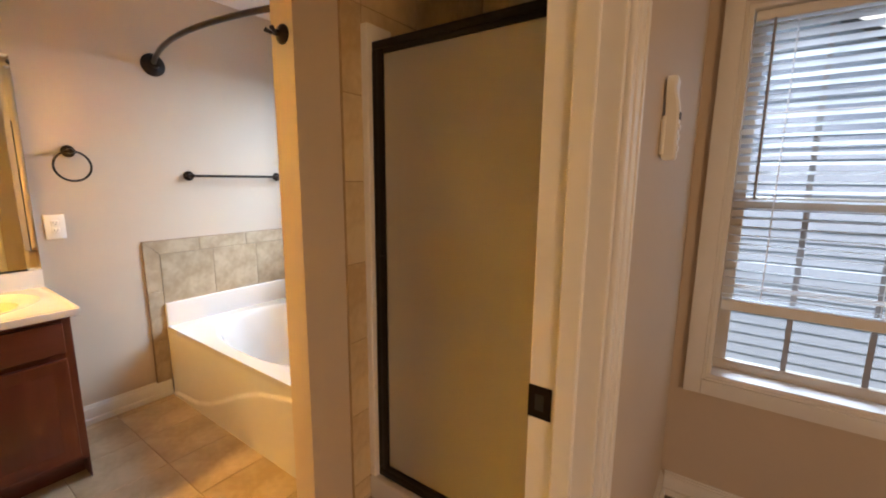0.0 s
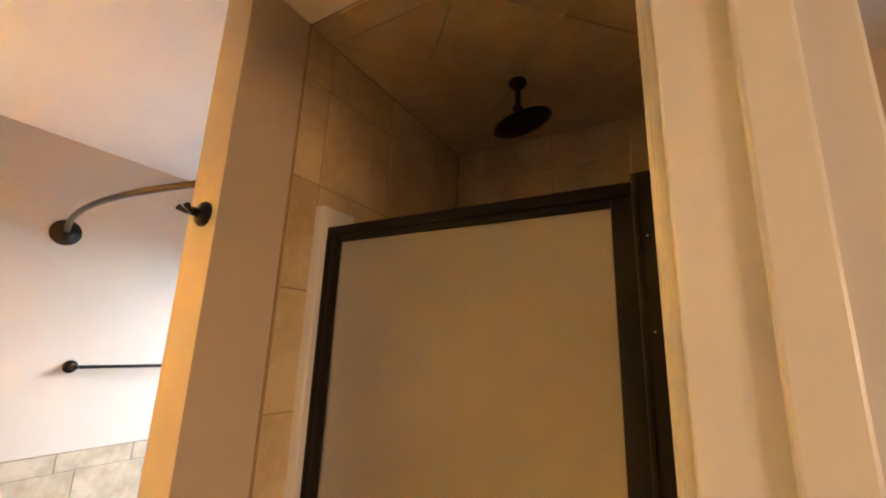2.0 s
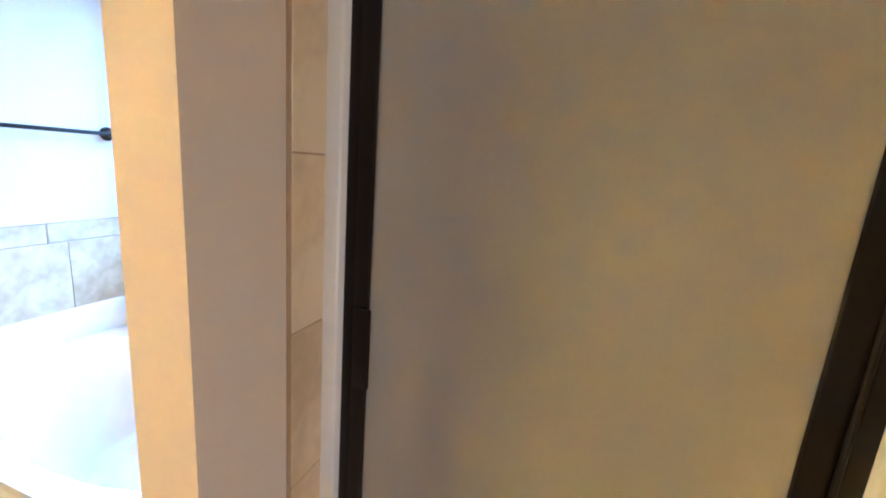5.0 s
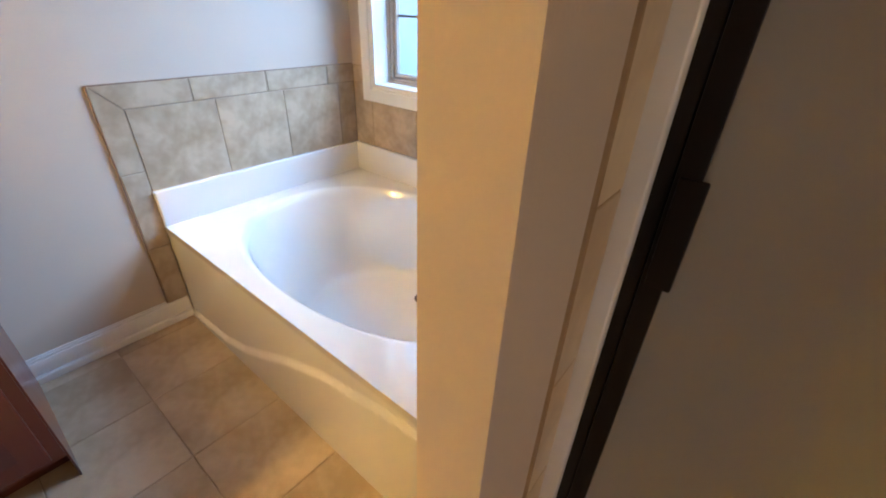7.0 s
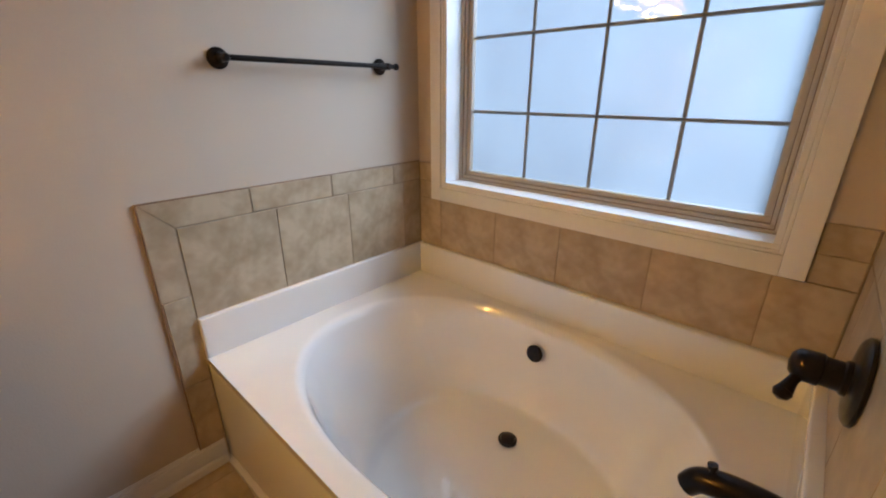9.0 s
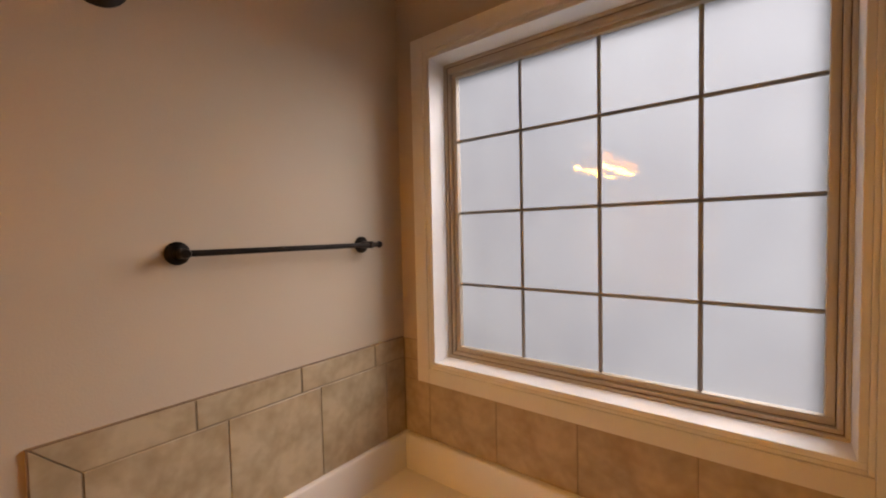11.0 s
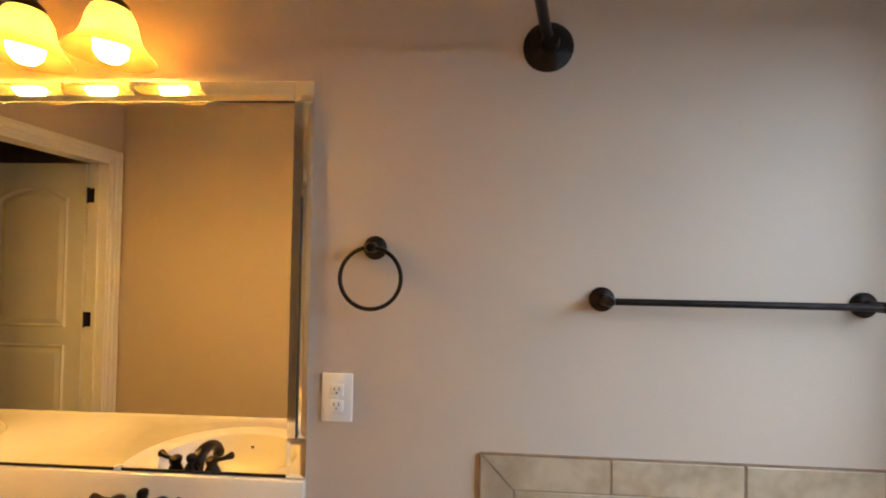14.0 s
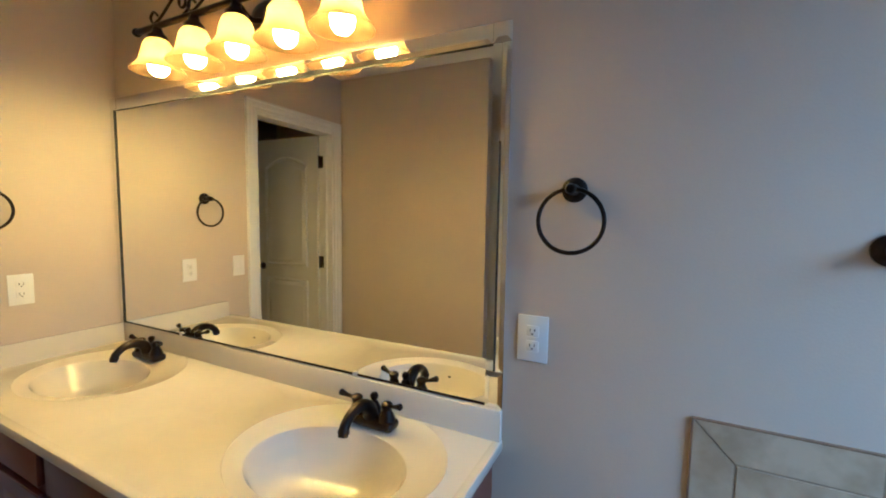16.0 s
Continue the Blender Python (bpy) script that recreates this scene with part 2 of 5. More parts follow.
def solid(name, bm, mat, label, category, kind="", smooth=False, group=""):
    return tagged(part(name, bm, mat, None, "", smooth), label, category, group, kind)


def box(x0, x1, y0, y1, z0, z1, bevel=0.0, seg=2, bm=None):
    own = bmesh.new()
    bmesh.ops.create_cube(own, size=1)
    for v in own.verts:
        v.co = Vector(((x0 + x1) / 2 + v.co.x * (x1 - x0), (y0 + y1) / 2 + v.co.y * (y1 - y0), (z0 + z1) / 2 + v.co.z * (z1 - z0)))
    if bevel:
        bmesh.ops.bevel(own, geom=own.edges[:], offset=bevel, segments=seg, affect='EDGES', profile=0.5)
    return own if bm is None else join(bm, own)


def join(bm, other):
    me = bpy.data.meshes.new("tmp")
    other.to_mesh(me)
    other.free()
    bm.from_mesh(me)
    bpy.data.meshes.remove(me)
    return bm


def spline(points, n=8):
    """A smooth line through points."""
    P = [Vector(p) for p in points]
    out = []
    for i in range(len(P) - 1):
        a, b, c, d = P[max(i - 1, 0)], P[i], P[i + 1], P[min(i + 2, len(P) - 1)]
        for k in range(n):
            t = k / n
            out.append(0.5 * ((2 * b) + (c - a) * t + (2 * a - 5 * b + 4 * c - d) * t * t + (3 * b - a - 3 * c + d) * t ** 3))
    return out + [P[-1]]


def tube(points, r, seg=12, closed=False):
    """A round bar along points; r is a number or one per point."""
    bm = bmesh.new()
    P = [Vector(p) for p in points]
    n = len(P)
    R = r if isinstance(r, (list, tuple)) else [r] * n
    rings = []
    up = None
    for i in range(n):
        if closed:
            d = P[(i + 1) % n] - P[i - 1]
        else:
            d = P[min(i + 1, n - 1)] - P[max(i - 1, 0)]
        d.normalize()
        if up is None:
            up = d.orthogonal().normalized()
        else:
            up = (up - d * up.dot(d)).normalized()
        side = d.cross(up)
        rings.append([bm.verts.new(P[i] + R[i] * (math.cos(2 * math.pi * k / seg) * up + math.sin(2 * math.pi * k / seg) * side)) for k in range(seg)])
    for i in range(n if closed else n - 1):
        a, b = rings[i], rings[(i + 1) % n]
        off = 0
        if closed and i == n - 1:
            off = min(range(seg), key=lambda o: (a[0].co - b[o].co).length)
        for k in range(seg):
            bm.faces.new((a[k], a[(k + 1) % seg], b[(k + 1 + off) % seg], b[(k + off) % seg]))
    if not closed:
        bm.faces.new(rings[0][::-1])
        bm.faces.new(rings[-1])
    return bm


def lathe(profile, at, axis, seg=24, cap=True):
    """Turned shape: profile of (radius, distance along axis) from at."""
    bm = bmesh.new()
    ax = Vector(axis).normalized()
    u = ax.orthogonal().normalized()
    w = ax.cross(u)
    rings = []
    for r, d in profile:
        c = Vector(at) + ax * d
        rings.append([bm.verts.new(c + max(r, 1e-4) * (math.cos(2 * math.pi * k / seg) * u + math.sin(2 * math.pi * k / seg) * w)) for k in range(seg)])
    for a, b in zip(rings, rings[1:]):
        for k in range(seg):
            bm.faces.new((a[k], a[(k + 1) % seg], b[(k + 1) % seg], b[k]))
    if cap:
        bm.faces.new(rings[0][::-1])
        bm.faces.new(rings[-1])
    return bm


TILES = {}


def tile(u, v, d, mat):
    """Mesh of a tile u x v, d thick, its face towards local +z, with eased edges."""
    key = (round(u, 3), round(v, 3), d, mat.name)
    if key not in TILES:
        bm = bmesh.new()
        e = 0.002
        lo = [bm.verts.new((sx * u / 2, sy * v / 2, 0)) for sx, sy in ((-1, -1), (1, -1), (1, 1), (-1, 1))]
        mi = [bm.verts.new((sx * u / 2, sy * v / 2, d - e)) for sx, sy in ((-1, -1), (1, -1), (1, 1), (-1, 1))]
        hi = [bm.verts.new((sx * (u / 2 - e), sy * (v / 2 - e), d)) for sx, sy in ((-1, -1), (1, -1), (1, 1), (-1, 1))]
        for a, b in ((lo, mi), (mi, hi)):
            for k in range(4):
                bm.faces.new((a[k], a[(k + 1) % 4], b[(k + 1) % 4], b[k]))
        bm.faces.new(hi)
        TILES[key] = put_mesh("tile", bm, mat)
    return TILES[key]


FACING = {"+x": (0, 90, 0), "-x": (0, -90, 0), "-y": (90, 0, 0), "+y": (-90, 0, 0), "+z": (0, 0, 0)}


def lay_tile(parent, facing, c, u0, u1, v0, v1, mat, gap=0.0024, d=0.008):
    """One tile on a plane at c. For walls u runs along the wall and v is height; for a floor u is x and v is y."""
    du, dv = u1 - u0 - gap, v1 - v0 - gap
    if du < 0.012 or dv < 0.012:
        return None
    um, vm = (u0 + u1) / 2, (v0 + v1) / 2
    if facing == "+z":
        m = pose(um, vm, c)
        me = tile(du, dv, d, mat)
    elif facing[1] == "y":
        m = pose(um, c, vm, *FACING[facing])
        me = tile(du, dv, d, mat)
    else:
        m = pose(c, um, vm, *FACING[facing])
        me = tile(dv, du, d, mat)
    ob = new("tile", me)
    ob.parent = parent
    ob.matrix_basis = Matrix.Translation(-BASE.get(parent, Vector((0, 0, 0)))) @ m
    return ob


def spans(a, b, first, step):
    """Cuts of a..b at first + k * step."""
    k = math.ceil((a - first) / step - 1e-6)
    cuts = [a]
    x = first + k * step
    while x < b - 1e-6:
        if x > a + 0.008:
            cuts.append(x)
        x += step
    cuts.append(b)
    return list(zip(cuts, cuts[1:]))

# ---- structure
def wall(name, pieces, label, mat=None):
    bm = bmesh.new()
    for p in pieces:
        box(*p, bm=bm)
    return solid(name, bm, mat or PAINT, label, "wall", "structure")


TOP = CEIL + 0.10
WY0, WY1, WZ0, WZ1 = -1.345, -0.160, 0.880, 2.060      # bath window opening
wall_a = wall("wall_vanity", [(XC - 0.12, 0.16, 0, 0.12, 0, TOP)], "greige painted wall behind vanity and bathtub")
wall_b = wall("wall_window", [(0, 0.16, YD1, 0, 0, WZ0), (0, 0.16, YD1, 0, WZ1, TOP), (0, 0.16, WY1, 0, WZ0, WZ1), (0, 0.16, YD1, WY0, WZ0, WZ1)],
              "greige painted outside wall with the bath window")
wall_d = wall("wall_stub", [(XD, 0, YD1, YD0, 0, TOP)], "greige painted stub wall between bathtub and shower")
wall_e = wall("wall_entry", [(JX1, 0.0, YE1, YE0, 0, TOP), (XG - 2.6, JX0, YE1, YE0, 0, TOP), (JX0, JX1, YE1, YE0, 2.06, TOP)],
              "greige painted wall with the entry opening")
wall_s = wall("wall_shower_back", [(XS, 0.03, YE0, YD1, 0, TOP)], "wall behind the shower")
DY0, DY1, DZ = -1.505, -0.795, 2.02                   # closet doorway
wall_c = wall("wall_closet", [(XC - 0.12, XC, DY1, 0, 0, TOP), (XC - 0.12, XC, YF - 0.12, DY0, 0, TOP), (XC - 0.12, XC, DY0, DY1, DZ, TOP)],
              "greige painted wall with the closet doorway")
wall_f = wall("wall_back", [(XC, XG, YF - 0.12, YF, 0, TOP)], "greige painted wall facing the vanity")
wall_g = wall("wall_nook", [(XG - 0.12, XG, YE0, YF - 0.12, 0, TOP)], "greige painted wall beside the entry")
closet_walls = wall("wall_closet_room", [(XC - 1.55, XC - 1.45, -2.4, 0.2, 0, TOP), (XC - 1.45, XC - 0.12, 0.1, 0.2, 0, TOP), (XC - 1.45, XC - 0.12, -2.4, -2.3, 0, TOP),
                                         (XC - 0.12, XC - 0.10, -2.3, YF - 0.12, 0, TOP)], "closet walls beyond the open door, shade put into their dark paint", CLOSET)
BY0, BY1, BZ0, BZ1 = -3.70, -2.765, 0.575, 1.955      # bedroom window opening
wall_bw = wall("wall_bedroom_window", [(XBW, XBW + 0.16, -6.2, YE1, 0, BZ0), (XBW, XBW + 0.16, -6.2, YE1, BZ1, TOP), (XBW, XBW + 0.16, BY1, YE1, BZ0, BZ1), (XBW, XBW + 0.16, -6.2, BY0, BZ0, BZ1)],
               "greige painted bedroom wall with a window")
# its opening is made up, out of view, to let the bedroom fill in
wall_br = wall("wall_bedroom_rear", [(-4.9, XBW, -6.3, -6.2, 0, 0.95), (-4.9, XBW, -6.3, -6.2, 2.05, TOP), (-4.9, -4.72, -6.3, -6.2, 0.95, 2.05), (-3.10, XBW, -6.3, -6.2, 0.95, 2.05)],
               "greige painted bedroom wall, unseen, with an opening added for a fill lamp")
wall_bl = wall("wall_bedroom_side", [(-4.9, -4.77, -6.2, YE0, 0, TOP)], "greige painted bedroom wall")

floor = solid("floor", box(-5.0, 0.16, YE1 + 0.03, 0.2, -0.12, -0.0025), GROUT, "tan ceramic tile floor with brown grout", "floor", "structure")
floor_bed = solid("floor_bedroom", box(-4.9, 0.03, -6.3, YE1 + 0.03, -0.12, 0.004), CARPET, "brown cut-pile carpet", "floor", "structure")
solid("ceiling", box(-5.0, -1.0, YE1 + 0.02, 0.12, CEIL, TOP), CEILP, "flat white painted ceiling", "ceiling", "structure")
solid("ceiling_bath", box(-1.0, 0.0, YD0, 0.0, CEIL, TOP), CEILP, "flat white painted ceiling over the bathtub", "ceiling", "structure")
solid("ceiling_bedroom", box(-4.9, XBW, -6.2, YE1, CEIL, TOP - 0.02), CEILP, "flat white painted bedroom ceiling", "ceiling", "structure")

# shower ceiling: tiles and grout in one mesh
SX0, SX1 = -1.000, XS
bm = box(SX0, SX1, YE0, YD1, CEIL - 0.004, TOP)
shower_ceiling = solid("ceiling_shower", bm, GROUT, "tan stone tiles on the shower ceiling", "ceiling", "structure")
shower_ceiling.data.materials.append(TILEB)
cbm = bmesh.new()
cbm.from_mesh(shower_ceiling.data)


def clip_poly(poly, axis, limit, keep):
    """Cut a polygon of (x, y) at a line parallel to an axis; keep is +1 for the side above the limit."""
    out = []
    for k, p in enumerate(poly):
        q = poly[(k + 1) % len(poly)]
        dp, dq = keep * (p[axis] - limit), keep * (q[axis] - limit)
        if dp >= 0:
            out.append(p)
        if dp * dq < 0:
            f = dp / (dp - dq)
            out.append((p[0] + f * (q[0] - p[0]), p[1] + f * (q[1] - p[1])))
    return out


def ceiling_tile(poly):
    if len(poly) < 3:
        return
    hi = [cbm.verts.new((x, y, CEIL - 0.002)) for x, y in poly]
    lo = [cbm.verts.new((x, y, CEIL - 0.012)) for x, y in poly]
    made = [cbm.faces.new(lo[::-1])]
    for k in range(len(poly)):
        made.append(cbm.faces.new((lo[k], lo[(k + 1) % len(poly)], hi[(k + 1) % len(poly)], hi[k])))
    for f in made:
        f.material_index = 1


# a straight border course, then tiles laid on the diagonal
BORDER, DIAG, HALF = -0.913, 0.4435, 0.2195
for b0, b1 in spans(YE0, YD1, -2.06, 0.308):
    ceiling_tile([(SX0 + 0.002, b0 + 0.002), (BORDER - 0.002, b0 + 0.002), (BORDER - 0.002, b1 - 0.002), (SX0 + 0.002, b1 - 0.002)])
for i in range(-3, 8):
    for j in range(-9, 3):
        d, e = 1.170 + DIAG * (i + 0.5), -2.571 + DIAG * (j + 0.5)     # x - y and x + y of the tile's middle
        cx, cy = (d + e) / 2, (e - d) / 2
        poly = [(cx + HALF, cy), (cx, cy + HALF), (cx - HALF, cy), (cx, cy - HALF)]
        for axis, limit, keep in ((0, BORDER + 0.002, 1), (0, SX1 - 0.010, -1), (1, YE0 + 0.010, 1), (1, YD1 - 0.006, -1)):
            poly = clip_poly(poly, axis, limit, keep)
        ceiling_tile(poly)
cbm.to_mesh(shower_ceiling.data)
cbm.free()


# ---- trim
def strip(name, segs, mat, label, category="trim"):
    bm = bmesh.new()
    for s in segs:
        box(*s, bevel=0.004, bm=bm)
    return solid(name, bm, mat, label, category, "structure", True)


def baseboard(name, x0, x1, y0, y1):
    """Skirting along a wall: a tall board with an eased top and a shoe at its foot."""
    long_x = abs(x1 - x0) > abs(y1 - y0)
    side = -1 if name.endswith("a") or name.endswith("w") else 1
    bm = bmesh.new()
    for z0, z1, grow in ((0.0, 0.030, 0.013), (0.030, 0.088, 0.0), (0.088, 0.098, -0.004), (0.098, 0.106, -0.008)):
        if long_x:
            box(x0, x1, y0 - grow if side < 0 else y0, y1 if side < 0 else y1 + grow, z0, z1, 0.002, bm=bm)
        else:
            box(x0 - grow if side < 0 else x0, x1 if side < 0 else x1 + grow, y0, y1, z0, z1, 0.002, bm=bm)
    return solid(name, bm, TRIM, "white painted baseboard along the wall", "baseboard", "structure", True)


baseboard("baseboard_a", -1.585, -1.026, -0.014, 0)
baseboard("baseboard_back", XC, XG, YF, YF + 0.014)
baseboard("baseboard_nook", XG, XG + 0.014, YE0 + 0.02, YF - 0.002)
baseboard("baseboard_stub_w", XD - 0.014, XD, YD1, YD0)
baseboard("baseboard_shower_a", JX1 + 0.075, -0.995, YE0, YE0 + 0.014)
baseboard("baseboard_bed_a", JX1 + 0.072, XBW - 0.015, YE1 - 0.014, YE1)
baseboard("baseboard_bed_w", XBW - 0.014, XBW, -6.2, YE1 - 0.015)


def casing_profile(u0, u1, v, out, sign, flat=False):
    """Three stepped bands of a moulded casing, from the inner edge u0 to the outer edge u1."""
    w = u1 - u0
    if flat:
        return [(u0, u0 + w * 0.16, v, v + sign * out * 0.72), (u0 + w * 0.16, u1, v, v + sign * out)]
    return [(u0, u0 + w * 0.36, v, v + sign * out * 0.62), (u0 + w * 0.36, u0 + w * 0.80, v, v + sign * out * 0.82), (u0 + w * 0.80, u1, v, v + sign * out)]


def bands(boxes):
    bm = bmesh.new()
    for bx in boxes:
        box(*bx, bevel=0.003, bm=bm)
    return bm


def casing_y(name, x0, x1, z0, z1, y, sign, w=0.062, out=0.02, label="white moulded casing"):
    """Casing round an opening in a wall facing along y."""
    ob = thing(name, ((x0 + x1) / 2, y, z0), label, "trim", kind="structure")
    prof = casing_profile(0, w, y, out, sign)
    for side, edge in ((-1, x0), (1, x1)):
        part("side_casing", bands([(*sorted((edge + side * a, edge + side * b)), min(v0, v1), max(v0, v1), z0, z1) for a, b, v0, v1 in prof]), TRIM, ob, "", True)
    part("head_casing", bands([(x0 - b, x1 + b, min(v0, v1), max(v0, v1), z1 + a, z1 + b) for a, b, v0, v1 in prof]), TRIM, ob, "", True)


def casing_x(name, y0, y1, z0, z1, x, sign, w=0.062, out=0.02, sill=False, label="white moulded casing"):
    """Casing round an opening in a wall facing along x; sill closes the bottom with the same moulding."""
    ob = thing(name, (x, (y0 + y1) / 2, z0), label, "trim", kind="structure")
    prof = [(a, b, min(v0, v1), max(v0, v1)) for a, b, v0, v1 in casing_profile(0, w, x, out, sign, sill)]
    part("side_casing", bands([(v0, v1, y0 - b, y0 - a, z0 - b if sill else z0, z1 + b) for a, b, v0, v1 in prof]), TRIM, ob, "", True)
    part("side_casing", bands([(v0, v1, y1 + a, y1 + b, z0 - b if sill else z0, z1 + b) for a, b, v0, v1 in prof]), TRIM, ob, "", True)
    part("head_casing", bands([(v0, v1, y0 - a, y1 + a, z1 + a, z1 + b) for a, b, v0, v1 in prof]), TRIM, ob, "", True)
    if sill:
        part("bottom_casing", bands([(v0, v1, y0 - a, y1 + a, z0 - b, z0 - a) for a, b, v0, v1 in prof]), TRIM, ob, "", True)


casing_y("casing_entry_bed", JX0 - 0.004, JX1 + 0.004, 0, 2.06, YE1, -1, 0.062, 0.020, label="white moulded door casing on the bedroom side")
casing_y("casing_entry_bath", JX0 - 0.004, JX1 + 0.004, 0, 2.06, YE0, 1, 0.062, 0.018, label="white moulded door casing on the bathroom side")
casing_x("casing_closet", DY0 - 0.002, DY1 + 0.002, 0, DZ, XC, 1, 0.072, 0.022, label="white moulded casing of the closet doorway")
casing_x("casing_bath_window", WY0, WY1, WZ0, WZ1, 0, -1, 0.068, 0.022, True, "white moulded casing framing the bath window")
casing_x("casing_bedroom_window", BY0, BY1, BZ0, BZ1, XBW, -1, 0.072, 0.022, True, "white moulded casing framing the bedroom window")

# entry jamb with its stop and strike plate
jamb = thing("door_1", ((JX0 + JX1) / 2, YE0 - 0.06, 0), "white painted door jamb with a dark strike plate", "door frame", kind="structure")
part("jamb_side", box(JX1 - 0.016, JX1, YE1 - 0.004, YE0 + 0.004, 0, 2.06, 0.002), TRIM, jamb)
part("jamb_side", box(JX0, JX0 + 0.016, YE1 - 0.004, YE0 + 0.004, 0, 2.06, 0.002), TRIM, jamb)
part("jamb_head", box(JX0 + 0.016, JX1 - 0.016, YE1 - 0.004, YE0 + 0.004, 2.044, 2.06, 0.002), TRIM, jamb)
part("door_stop", box(JX1 - 0.028, JX1 - 0.0165, YE1 + 0.030, YE1 + 0.066, 0, 2.044, 0.003), TRIM, jamb)
part("door_stop", box(JX0 + 0.0165, JX0 + 0.028, YE1 + 0.030, YE1 + 0.066, 0, 2.044, 0.003), TRIM, jamb)
strike = part("strike_plate", box(JX1 - 0.0185, JX1 - 0.0162, -2.572, -2.5285, 0.926, 0.988, 0.001), BRONZE, jamb, "dark bronze strike plate")
part("latch_hole", box(JX1 - 0.0195, JX1 - 0.0186, -2.558, -2.542, 0.942, 0.972), DARK, strike)


# ---- closet door, open into the dark closet
def closet_door():
    hx, hy, w, h, t = XC - 0.115, DY0 + 0.030, 0.680, 2.0, 0.035
    x0, x1 = hx - w, hx - 0.014
    ob = thing("door_2", ((x0 + x1) / 2, hy, 0), "white two-panel arch-top door standing open", "door", kind="structure")
    part("leaf", box(x0, x1, hy - t, hy, 0.012, h, 0.002), DOORP, ob)

    def panel(z0, z1, arch):
        a, b = x0 + 0.105, x1 - 0.105
        n = 14
        pts = [(a, z0), (b, z0)]
        pts += [(b + (a - b) * k / n, z1 + arch * math.sin(math.pi * k / n)) for k in range(n + 1)]
        bm = bmesh.new()
        cx, cz = (a + b) / 2, (z0 + z1) / 2
        rings = []
        for inset, d in ((0.0, 0.001), (0.007, 0.012), (0.022, 0.0025), (0.050, 0.011)):
            ring = []
            for px, pz in pts:
                sx = 1 - inset / (b - a) * 2
                sz = 1 - inset / (z1 - z0) * 2
                ring.append(bm.verts.new((cx + (px - cx) * sx, hy + d, cz + (pz - cz) * sz)))
            rings.append(ring)
        for r, q in zip(rings, rings[1:]):
            for k in range(len(r)):
                bm.faces.new((r[k], r[(k + 1) % len(r)], q[(k + 1) % len(q)], q[k]))
        bm.faces.new(rings[-1])
        part("panel", bm, DOORP, ob)
    panel(0.97, 1.78, 0.075)
    panel(0.22, 0.86, 0.0)
    for z in (0.22, 1.02, 1.80):
        part("hinge", join(box(hx - 0.030, hx + 0.052, hy - 0.012, hy - 0.008, z - 0.045, z + 0.045, 0.001),
                           tube([(hx + 0.006, hy + 0.004, z - 0.048), (hx + 0.006, hy + 0.004, z + 0.048)], 0.007, 10)), BRONZE, ob, "dark bronze hinge")
    part("knob", lathe([(0.028, 0), (0.028, 0.006), (0.010, 0.010), (0.010, 0.03), (0.024, 0.04), (0.027, 0.05), (0.018, 0.062), (0.0, 0.064)],
                       (x0 + 0.06, hy, 0.95), (0, 1, 0), 20), BRONZE, ob, "dark bronze door knob", True)
    j = thing("door_frame", (XC - 0.06, DY0, 0), "white painted closet jamb with a stop", "door frame", kind="structure")
    part("jamb_side", box(XC - 0.124, XC + 0.004, DY1 - 0.016, DY1, 0, DZ, 0.002), TRIM, j)
    part("jamb_side", box(XC - 0.124, XC + 0.004, DY0, DY0 + 0.016, 0, DZ, 0.002), TRIM, j)
    part("jamb_head", box(XC - 0.124, XC + 0.004, DY0 + 0.016, DY1 - 0.016, DZ - 0.016, DZ, 0.002), TRIM, j)
    part("door_stop", box(XC - 0.075, XC - 0.045, DY0 + 0.0165, DY0 + 0.028, 0, DZ - 0.017, 0.003), TRIM, j)


closet_door()


